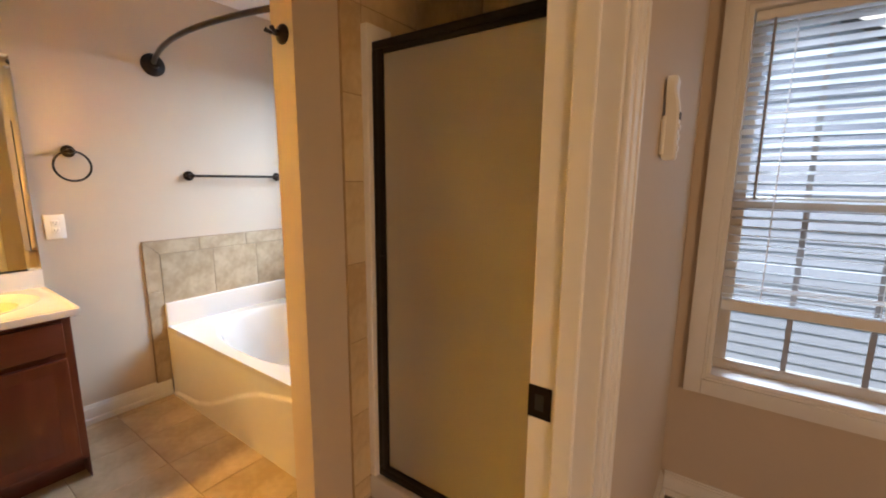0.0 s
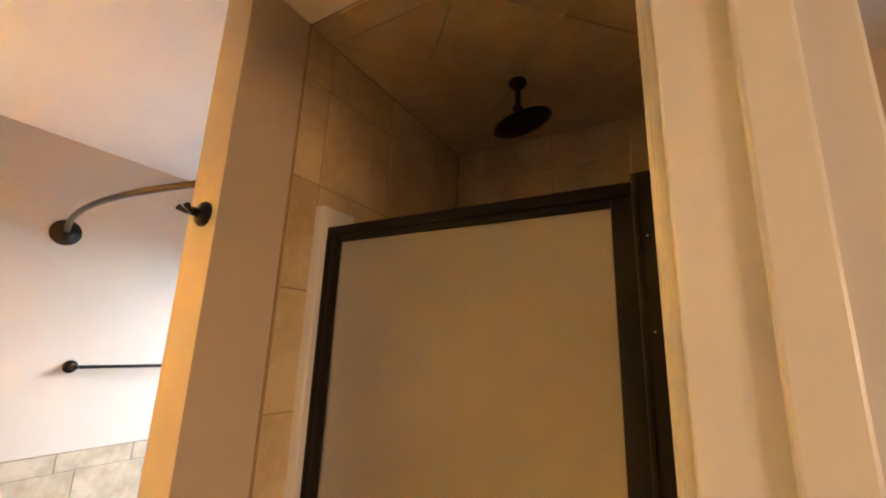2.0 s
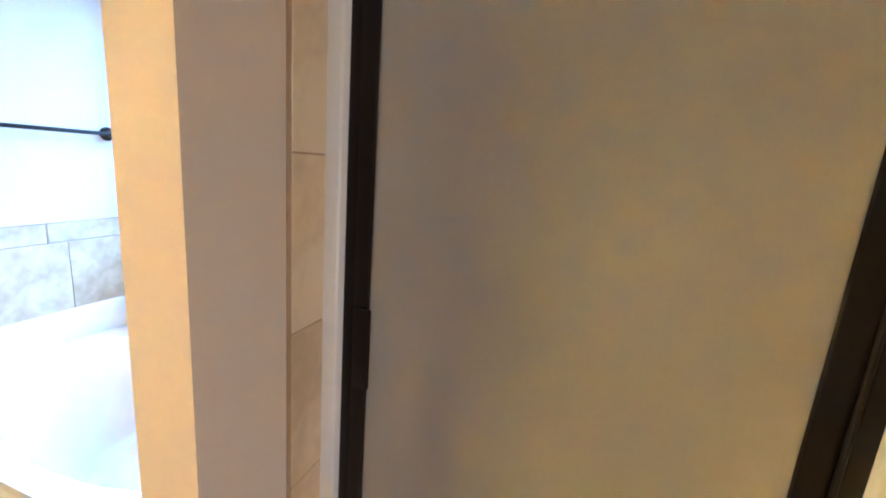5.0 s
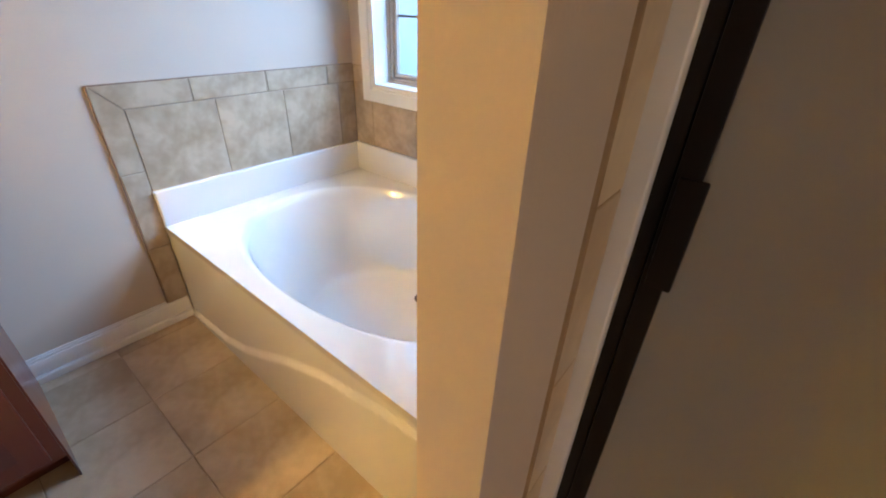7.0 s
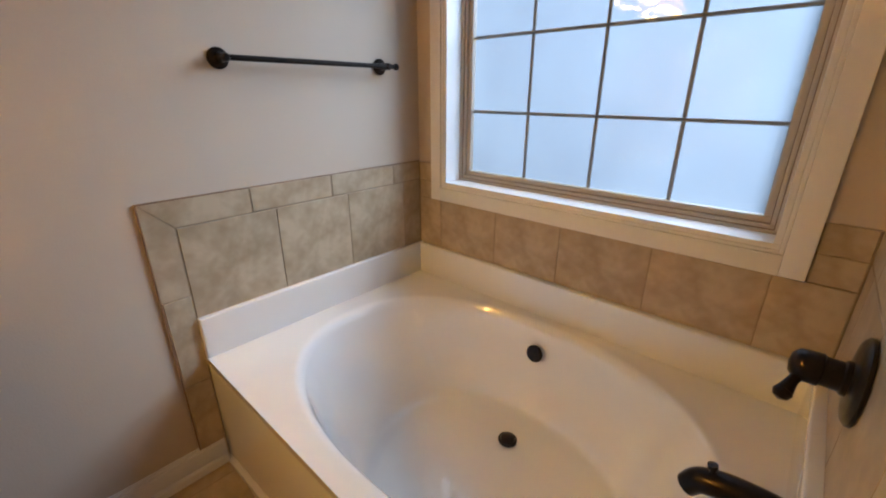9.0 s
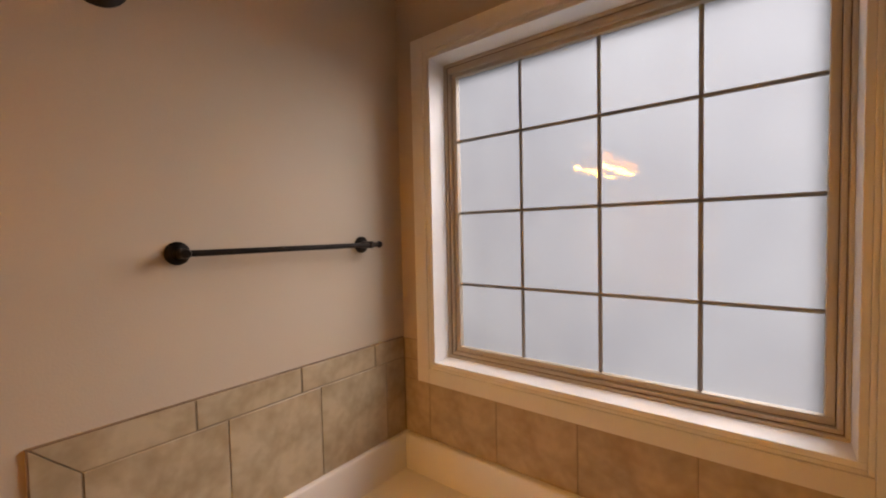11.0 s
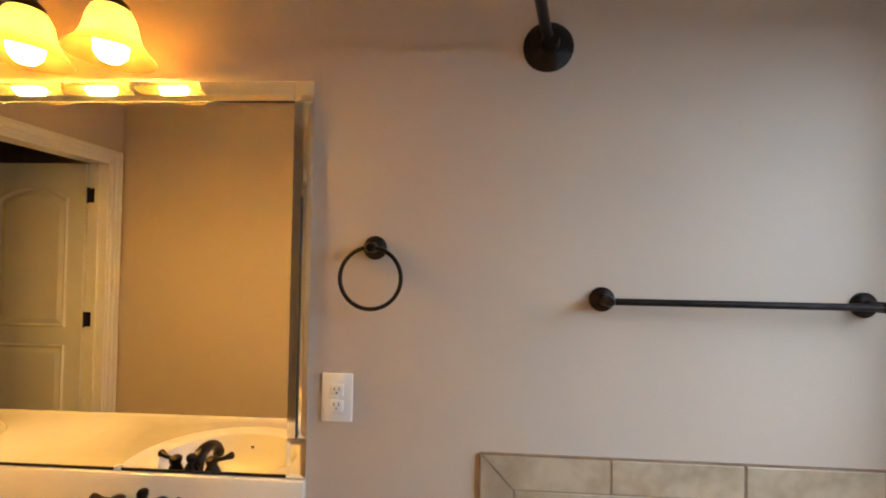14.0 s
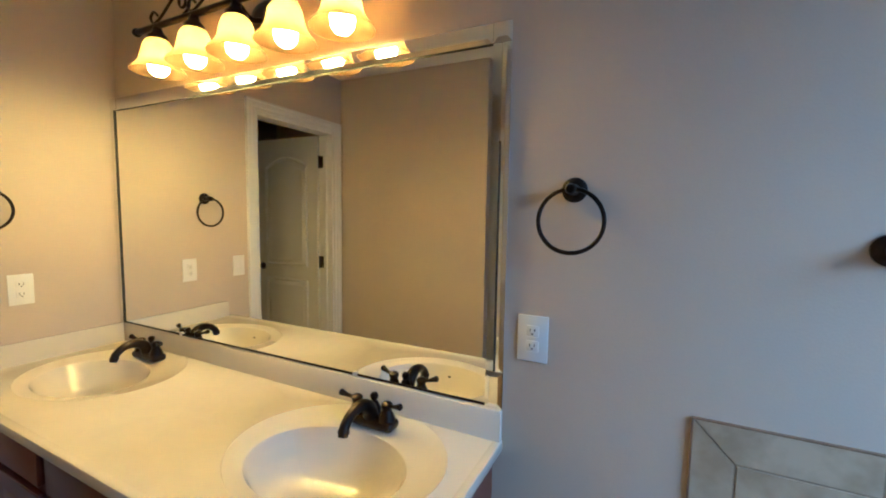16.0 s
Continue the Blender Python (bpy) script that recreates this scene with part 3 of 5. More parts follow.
# ---- bath window: vinyl frame, obscure glass and a 4 x 4 grille
def bath_window():
    y0, y1, z0, z1 = WY0, WY1, WZ0, WZ1
    ob = thing("window_1", (0.1, (y0 + y1) / 2, z0), "white bath window with obscure glass and a grille", "window", kind="structure")
    j = 0.016
    part("window_sill", box(-0.014, 0.152, y0, y1, z0, z0 + j, 0.002), TRIM, ob)
    part("jamb_head", box(-0.014, 0.152, y0, y1, z1 - j, z1, 0.002), TRIM, ob)
    part("jamb_side", box(-0.014, 0.152, y0, y0 + j, z0 + j, z1 - j, 0.002), TRIM, ob)
    part("jamb_side", box(-0.014, 0.152, y1 - j, y1, z0 + j, z1 - j, 0.002), TRIM, ob)
    def ring(x0, x1, a, b, top=0.0):
        """A rectangular frame between the insets a and b from the jamb; top widens its head."""
        bm = bmesh.new()
        oy0, oy1, oz0, oz1 = y0 + j + a, y1 - j - a, z0 + j + a, z1 - j - a
        iy0, iy1, iz0, iz1 = y0 + j + b, y1 - j - b, z0 + j + b, z1 - j - b - top
        for bx in ((oy0, oy1, oz0, iz0), (oy0, oy1, iz1, oz1), (oy0, iy0, iz0, iz1), (iy1, oy1, iz0, iz1)):
            box(x0, x1, *bx, 0.0015, bm=bm)
        return bm
    part("window_frame", ring(0.076, 0.150, 0.0, 0.009), VINYLW, ob, "off-white vinyl frame", True)
    part("gasket", ring(0.084, 0.150, 0.009, 0.0115), BRASS, ob, "thin dark gasket")
    part("window_frame", ring(0.086, 0.150, 0.0115, 0.0225, 0.012), VINYLW, ob, "off-white vinyl sash", True)
    part("gasket", ring(0.100, 0.150, 0.0225, 0.0245, 0.012), BRASS, ob, "thin dark gasket")
    part("glazing_bead", ring(0.098, 0.150, 0.0245, 0.0430, 0.006), VINYLW, ob, "tan glazing bead", True)
    gy0, gy1, gz0, gt = y0 + j + 0.043, y1 - j - 0.043, z0 + j + 0.043, z1 - j - 0.049
    pane = part("pane", box(0.118, 0.124, gy0 - 0.005, gy1 + 0.005, gz0 - 0.005, gt + 0.005), RAIN, ob, "rippled obscure glass")
    pane.visible_shadow = False
    for k in range(1, 4):
        y = -1.303 + 1.086 * k / 4
        z = 0.908 + 1.122 * k / 4
        part("muntin", box(0.108, 0.1165, y - 0.0065, y + 0.0065, gz0, gt, 0.0028), GRILLE, ob, "", True)
        part("muntin", box(0.1075, 0.116, gy0, gy1, z - 0.006, z + 0.006, 0.0028), GRILLE, ob, "", True)


bath_window()


# ---- bedroom window: two sashes, blind, and the house next door
def bedroom_window():
    y0, y1, z0, z1 = BY0, BY1, BZ0, BZ1
    ob = thing("window_2", (XBW + 0.08, (y0 + y1) / 2, z0), "white double-hung bedroom window with grilles", "window", kind="structure")
    part("window_sill", box(XBW - 0.014, XBW + 0.155, y0, y1, z0, z0 + 0.016, 0.002), TRIM, ob)
    part("jamb_head", box(XBW - 0.014, XBW + 0.155, y0, y1, z1 - 0.016, z1, 0.002), TRIM, ob)
    for a, b in ((y0, y0 + 0.016), (y1 - 0.016, y1)):
        part("jamb_side", box(XBW - 0.014, XBW + 0.155, a, b, z0 + 0.016, z1 - 0.016, 0.002), TRIM, ob)
    zm = 1.272
    for xs, za, zb in ((XBW + 0.075, z0 + 0.016, zm + 0.02), (XBW + 0.110, zm - 0.02, z1 - 0.016)):
        bm = bmesh.new()
        ya, yb, f = y0 + 0.016, y1 - 0.016, 0.042
        box(xs, xs + 0.033, ya, yb, za, za + f, 0.003, bm=bm)
        box(xs, xs + 0.033, ya, yb, zb - f, zb, 0.003, bm=bm)
        box(xs, xs + 0.033, ya, ya + f, za + f, zb - f, 0.003, bm=bm)
        box(xs, xs + 0.033, yb - f, yb, za + f, zb - f, 0.003, bm=bm)
        sash = part("window_frame", bm, VINYLW, ob, "vinyl sash", True)
        pane = part("pane", box(xs + 0.014, xs + 0.019, ya + f - 0.004, yb - f + 0.004, za + f - 0.004, zb - f + 0.004), CLEAR, sash)
        pane.visible_shadow = False
        for k in (1, 2, 3):
            y = ya + (yb - ya) * k / 4 + 0.0
            part("muntin", box(xs + 0.009, xs + 0.013, y - 0.009, y + 0.009, za + f, zb - f), GRILLE, sash)
        zz = (za + zb) / 2
        part("muntin", box(xs + 0.0085, xs + 0.0125, ya + f, yb - f, zz - 0.009, zz + 0.009), TRIM, sash)
    # blind, half lowered
    bl = thing("window_blind", (XBW + 0.035, (y0 + y1) / 2, 0.905), "white horizontal slat blind lowered over the upper panes", "blind")
    ya, yb = y0 + 0.022, y1 - 0.022
    part("headrail", box(XBW + 0.012, XBW + 0.060, ya, yb, z1 - 0.052, z1 - 0.018, 0.003), SLAT, bl)
    part("bottom_rail", box(XBW + 0.014, XBW + 0.060, ya, yb, 0.856, 0.897, 0.004), SLAT, bl)
    slat = None
    n = 30
    for k in range(n):
        z = 0.915 + (z1 - 0.075 - 0.915) * k / (n - 1)
        if slat is None:
            bm = bmesh.new()
            rows = []
            for j in range(5):
                u = -0.023 + 0.046 * j / 4
                h = 0.003 * (1 - (u / 0.023) ** 2)
                rows.append([bm.verts.new((u, s * (yb - ya) / 2, h)) for s in (-1, 1)])
            for r, q in zip(rows, rows[1:]):
                bm.faces.new((r[0], r[1], q[1], q[0]))
            bmesh.ops.solidify(bm, geom=bm.faces[:], thickness=0.0022)
            slat = put_mesh("slat", bm, SLAT, True)
        o = new("slat", slat)
        o.parent = bl
        o.matrix_basis = pose(0.0, 0, z - 0.905, 0, 12 + 2.0 * math.sin(k * 2.3), 0)
    for y in (ya + 0.12, (ya + yb) / 2, yb - 0.12):
        part("ladder_cord", join(tube([(XBW + 0.011, y, 0.89), (XBW + 0.011, y, z1 - 0.05)], 0.0012, 6), tube([(XBW + 0.060, y, 0.89), (XBW + 0.060, y, z1 - 0.05)], 0.0012, 6)), SLAT, bl)
    part("wand", tube([(XBW + 0.004, yb - 0.055, z1 - 0.05), (XBW + 0.002, yb - 0.060, 1.285)], 0.0045, 8), GRILLE, bl, "clear grey tilt wand")


bedroom_window()


def neighbour_house():
    """Gable end with lap siding; its rake runs down towards -y."""
    x, apex, slope, half, base = 3.4, 4.89, 0.62, 4.3, -1.7
    ob = thing("house", (x + 3, 0, base), "pale grey house with lap siding and a gable roof", "house")
    eave = apex - slope * half

    def prism(x0, x1, pts):
        bm = bmesh.new()
        a = [bm.verts.new((x0, y, z)) for y, z in pts]
        c = [bm.verts.new((x1, y, z)) for y, z in pts]
        n = len(pts)
        for k in range(n):
            bm.faces.new((a[k], a[(k + 1) % n], c[(k + 1) % n], c[k]))
        bm.faces.new(a)
        bm.faces.new(c[::-1])
        return bm
    part("wall", prism(x + 0.02, x + 6, [(-half, base), (half, base), (half, eave), (0, apex), (-half, eave)]), SIDING, ob)
    z = base + 0.05
    while z < apex - 0.15:
        w = half if z < eave else (apex - z - 0.06) / slope
        bm = bmesh.new()
        a = [bm.verts.new((x + dx, y, z + dz)) for y in (-w, w) for dx, dz in ((0.02, 0.12), (0.012, 0.12), (-0.012, 0.0), (0.02, 0.0))]
        for f in ((0, 1, 2, 3), (7, 6, 5, 4), (0, 4, 5, 1), (1, 5, 6, 2), (2, 6, 7, 3), (3, 7, 4, 0)):
            bm.faces.new([a[i] for i in f])
        part("siding_board", bm, SIDING, ob)
        z += 0.115
    for s in (-1, 1):
        e = half + 0.4
        part("roof", prism(x - 0.32, x + 6.3, [(0, apex + 0.02), (s * e, apex + 0.02 - slope * e), (s * e, apex + 0.15 - slope * e), (0, apex + 0.15)]), ROOFM, ob)
        part("rake_board", prism(x - 0.345, x - 0.322, [(0, apex - 0.02), (s * e, apex - 0.02 - slope * e), (s * e, apex + 0.14 - slope * e), (0, apex + 0.14)]), TRIM, ob)


neighbour_house()
solid("ground", box(-300, 300, -300, 300, -1.9, -1.7), GRASS, "grass ground around the house", "ground", "structure")

# ---- bathtub
TX0, TX1, TY0, TY1, TZ, FZ = -1.024, -0.004, YD0 + 0.004, -0.004, 0.443, 0.588
TCX, TCY, THX, THY = -0.520, -0.752, 0.430, 0.622


def oval(a, s=1.0, p=2.3):
    c, n = math.cos(a), math.sin(a)
    return (s * THX * math.copysign(abs(c) ** (2 / p), c), s * THY * math.copysign(abs(n) ** (2 / p), n))


def bathtub():
    ob = thing("bathtub", ((TX0 + TX1) / 2, (TY0 + TY1) / 2, 0), "white acrylic garden tub with an oval basin", "bathtub")
    bm = bmesh.new()
    corner = [math.atan2(y - TCY, x - TCX) for x in (TX0, TX1) for y in (TY0, TY1)]
    ang = sorted([2 * math.pi * k / 72 - math.pi for k in range(72)] + corner)
    rings = []

    def rect(a, grow=0.0):
        c, n = math.cos(a), math.sin(a)
        tx = ((TX1 if c > 0 else TX0) - TCX) / c if abs(c) > 1e-9 else 1e9
        ty = ((TY1 if n > 0 else TY0) - TCY) / n if abs(n) > 1e-9 else 1e9
        t = min(tx, ty)
        return TCX + c * t, TCY + n * t
    rings.append([bm.verts.new((*rect(a), TZ)) for a in ang])
    levels = [(1.09, TZ, 0), (1.05, TZ, 0), (1.035, TZ, 0), (1.012, TZ - 0.002, 0), (0.992, TZ - 0.010, 0), (0.978, TZ - 0.03, 0), (0.958, 0.36, 0), (0.930, 0.27, 0.008), (0.898, 0.17, 0.016), (0.872, 0.10, 0.022),
              (0.852, 0.066, 0.026), (0.826, 0.049, 0.028), (0.79, 0.042, 0.031), (0.70, 0.038, 0.035), (0.45, 0.035, 0.04), (0.2, 0.034, 0.04)]
    for s, z, dx in levels:
        ring = []
        for a in ang:
            ox, oy = oval(a, s)
            lean = 1.0 - 0.26 * max(0.0, (TZ - z) / TZ) ** 1.4 * (1 if oy > 0 else 0.3)
            ring.append(bm.verts.new((TCX + dx + ox, TCY + oy * lean, z)))
        rings.append(ring)
    for r, q in zip(rings, rings[1:]):
        for k in range(len(r)):
            bm.faces.new((r[k], r[(k + 1) % len(r)], q[(k + 1) % len(q)], q[k]))
    bm.faces.new(rings[-1])
    part("basin", bm, ACRYL, ob, "", True)
    # apron with a raised curved skirt
    bm = bmesh.new()
    ny, nz = 96, 60
    curve = [(0.0, 0.0), (-0.07, 0.020), (-0.34, 0.045), (-0.50, 0.092), (-0.63, 0.150), (-0.82, 0.245), (-1.02, 0.322), (-1.27, 0.375), (-1.51, 0.405)]
    grid = []
    for i in range(ny + 1):
        y = TY1 + (TY0 - TY1) * i / ny
        zc = float(np.interp(-y, [-c[0] for c in curve], [c[1] for c in curve]))
        row = []
        for k in range(nz + 1):
            z = TZ * k / nz
            t = min(1, max(0, (zc - z) / 0.012 + 0.5))
            x = TX0 + 0.005 - 0.014 * (t * t * (3 - 2 * t))
            lip = max(0.0, (z - (TZ - 0.035)) / 0.035)
            x -= 0.005 * lip
            row.append(bm.verts.new((x, y, z)))
        grid.append(row)
    for i in range(ny):
        for k in range(nz):
            bm.faces.new((grid[i][k], grid[i + 1][k], grid[i + 1][k + 1], grid[i][k + 1]))
    part("apron", bm, ACRYL, ob, "apron with a sweeping curved ridge", True)
    for seg in ((TX0, TX1, -0.030, TY1, TZ - 0.01, FZ), (-0.034, TX1, TY0, -0.026, TZ - 0.01, FZ - 0.001), (TX0 + 0.006, -0.030, TY0, TY0 + 0.036, TZ - 0.01, FZ - 0.002)):
        part("flange", box(*seg, bevel=0.007, seg=3), ACRYL, ob, "", True)
    part("overflow_plate", lathe([(0.033, 0), (0.033, 0.006), (0.028, 0.012), (0.0, 0.014)], (-0.130, -0.737, 0.335), (-1, 0, 0.22), 24), BRONZE, ob, "dark bronze round overflow cover", True)
    part("drain", lathe([(0.036, 0), (0.036, 0.004), (0.028, 0.006), (0.026, 0.012), (0.016, 0.018), (0, 0.019)], (-0.297, -0.745, 0.040), (0, 0, 1), 24), BRONZE, ob, "dark bronze drain stopper", True)


bathtub()


def tub_valve():
    x, y, z = -0.420, YD0 + 0.012, 0.790
    ob = thing("tub_valve", (x, y, z), "dark bronze bath valve with a lever handle on the tiles", "faucet")
    part("escutcheon", lathe([(0.082, 0), (0.082, 0.006), (0.074, 0.012), (0.050, 0.016), (0, 0.018)], (x, y, z), (0, 1, 0), 36), BRONZE, ob, "", True)
    part("stem", lathe([(0.034, 0.012), (0.032, 0.024), (0.028, 0.027), (0.028, 0.052), (0.031, 0.055), (0.031, 0.078), (0.028, 0.090), (0.018, 0.099), (0, 0.102)], (x, y, z), (0, 1, 0), 28), BRONZE, ob, "", True)
    lever = tube(spline([(x - 0.010, y + 0.078, z - 0.010), (x - 0.026, y + 0.088, z - 0.026), (x - 0.038, y + 0.094, z - 0.042)], 6), [0.013, 0.012, 0.011, 0.0105, 0.010, 0.010, 0.010, 0.0105, 0.011, 0.012, 0.013, 0.014, 0.014], 14)
    part("lever", join(lever, lathe([(0.0, -0.016), (0.012, -0.011), (0.0165, 0), (0.012, 0.011), (0, 0.016)], (x - 0.041, y + 0.096, z - 0.047), (0.5, -0.2, 0.8), 16)), BRONZE, ob, "", True)


def tub_spout():
    x, y, z = -0.505, TY0 + 0.036, 0.508
    ob = thing("tub_spout", (x, y, z), "dark bronze tub spout over the basin edge", "faucet")
    pts = spline([(x, y, z), (x, y + 0.05, z + 0.003), (x, y + 0.10, z + 0.002), (x, y + 0.145, z - 0.012), (x, y + 0.166, z - 0.040)], 6)
    part("spout", tube(pts, [0.034 - 0.010 * k / (len(pts) - 1) for k in range(len(pts))], 18), BRONZE, ob, "", True)
    part("diverter", lathe([(0.006, 0), (0.006, 0.016), (0.010, 0.018), (0.010, 0.026), (0, 0.028)], (x, y + 0.128, z + 0.016), (0, 0.2, 1), 14), BRONZE, ob, "", True)


tub_valve()
tub_spout()


# ---- bathroom fittings
def wall_plate(at, n, r=0.030):
    return lathe([(r, 0), (r, 0.006), (r * 0.86, 0.011), (r * 0.45, 0.014), (r * 0.36, 0.030), (r * 0.42, 0.036), (r * 0.42, 0.062), (r * 0.30, 0.068), (0, 0.069)], at, n, 24)


def towel_bar():
    xa, xb, z = -0.816, -0.214, 1.357
    ob = thing("towel_bar", ((xa + xb) / 2, 0, z), "dark bronze towel bar on the greige wall", "towel bar")
    for x in (xa, xb):
        part("post", wall_plate((x, 0, z), (0, -1, 0)), BRONZE, ob, "", True)
    part("bar", tube([(xa - 0.012, -0.056, z), (xb + 0.030, -0.056, z)], 0.0085, 14), BRONZE, ob, "", True)
    part("finial", lathe([(0.008, 0), (0.012, 0.006), (0.013, 0.012), (0.009, 0.02), (0, 0.022)], (xb + 0.028, -0.056, z), (1, 0, 0), 14), BRONZE, ob, "", True)


def towel_ring(base, normal, along, label):
    """Ring hanging from a post on a wall with that normal; along runs level on the wall."""
    n, a, b = Vector(normal), Vector(along), Vector(base)
    ob = thing("towel_ring", base, label, "towel ring", "towel rings")
    part("post", wall_plate(b, n), BRONZE, ob, "", True)
    c = b + n * 0.052 + Vector((0, 0, -0.074))
    R = 0.074
    part("ring", tube([c + R * (math.cos(2 * math.pi * k / 48) * a + math.sin(2 * math.pi * k / 48) * Vector((0, 0, 1))) for k in range(48)], 0.0052, 10, True), BRONZE, ob, "", True)


towel_bar()
towel_ring((-1.376, 0, 1.473), (0, -1, 0), (1, 0, 0), "dark bronze towel ring beside the mirror")
towel_ring((XC, -0.452, 1.475), (1, 0, 0), (0, 1, 0), "dark bronze towel ring over the vanity's side splash")


def curtain_rod():
    x, z = -0.952, 1.978
    ob = thing("shower_curtain_rod", (x, -0.75, z), "dark bronze curved shower curtain rod over the tub", "curtain rod")
    for y, n in ((0, -1), (YD0, 1)):
        part("flange", lathe([(0.062, 0), (0.062, 0.005), (0.050, 0.016), (0.024, 0.024), (0.017, 0.05), (0, 0.052)], (x, y, z), (0, n, 0), 32), BRONZE, ob, "", True)
    L = -YD0
    pts = [(x - 0.135 * math.sin(math.pi * k / 40) ** 0.9, -0.02 - (L - 0.04) * k / 40, z + 0.006) for k in range(41)]
    part("rod", tube(pts, 0.0125, 14), BRONZE, ob, "", True)


curtain_rod()


def robe_hook():
    x, y, z = XD, -1.590, 1.790
    ob = thing("robe_hook", (x, y, z), "dark bronze double robe hook on the stub wall", "hook")
    part("plate", lathe([(0.030, 0), (0.030, 0.006), (0.024, 0.012), (0.011, 0.016), (0.009, 0.034), (0, 0.036)], (x, y, z), (-1, 0, 0), 24), BRONZE, ob, "", True)
    for s in (-1, 1):
        part("prong", tube(spline([(x - 0.022, y, z), (x - 0.032, y + s * 0.005, z - 0.002), (x - 0.042, y + s * 0.012, z + 0.000), (x - 0.051, y + s * 0.018, z + 0.006)], 5),
                           [0.0058] * 12 + [0.0066, 0.0074, 0.0078, 0.0070], 10), BRONZE, ob, "", True)


robe_hook()


def plate_on_wall(name, base, normal, along, w, h, kind, label, category):
    """A cover plate with sockets or toggles; base is its centre on the wall."""
    n, a, b, up = Vector(normal), Vector(along), Vector(base), Vector((0, 0, 1))
    ob = thing(name, base, label, category)

    def slab(u0, u1, v0, v1, d0, d1, bev):
        bm = box(u0, u1, v0, v1, d0, d1, bev)
        M = Matrix((a, up, n)).transposed().to_4x4()
        bmesh.ops.transform(bm, matrix=Matrix.Translation(b) @ M, verts=bm.verts)
        return bm
    part("cover_plate", slab(-w / 2, w / 2, -h / 2, h / 2, 0, 0.006, 0.0025), PLASTIC, ob, "", True)
    if kind == "socket":
        for v in (-0.0195, 0.0195):
            s = part("socket", slab(-0.0165, 0.0165, v - 0.0145, v + 0.0145, 0.004, 0.0085, 0.003), PLASTIC, ob, "", True)
            for u in (-0.006, 0.006):
                part("slot", slab(u - 0.0012, u + 0.0012, v - 0.001, v + 0.007, 0.0084, 0.0088, 0), DARK, s)
            part("slot", slab(-0.0022, 0.0022, v - 0.0085, v - 0.0045, 0.0084, 0.0088, 0), DARK, s)
        part("screw", slab(-0.003, 0.003, -0.003, 0.003, 0.005, 0.0068, 0.001), PLASTIC, ob)
    else:
        part("rocker", slab(-0.006, 0.006, -0.012, 0.012, 0.004, 0.012, 0.002), PLASTIC, ob, "", True)
        for v in (-0.03, 0.03):
            part("screw", slab(-0.003, 0.003, v - 0.003, v + 0.003, 0.005, 0.0068, 0.001), PLASTIC, ob)


plate_on_wall("wall_outlet", (-1.4655, 0, 1.0955), (0, -1, 0), (1, 0, 0), 0.079, 0.121, "socket", "white duplex outlet beside the mirror", "outlet")
plate_on_wall("wall_outlet", (XC, -0.357, 1.093), (1, 0, 0), (0, 1, 0), 0.076, 0.119, "socket", "white duplex outlet on the side wall", "outlet")
plate_on_wall("light_switch", (XC, -0.655, 1.088), (1, 0, 0), (0, 1, 0), 0.076, 0.119, "switch", "white toggle switch beside the closet casing", "switch")


# ---- vanity
VX0, VX1, VY, VZ = XC + 0.002, -1.540, -0.592, 0.803


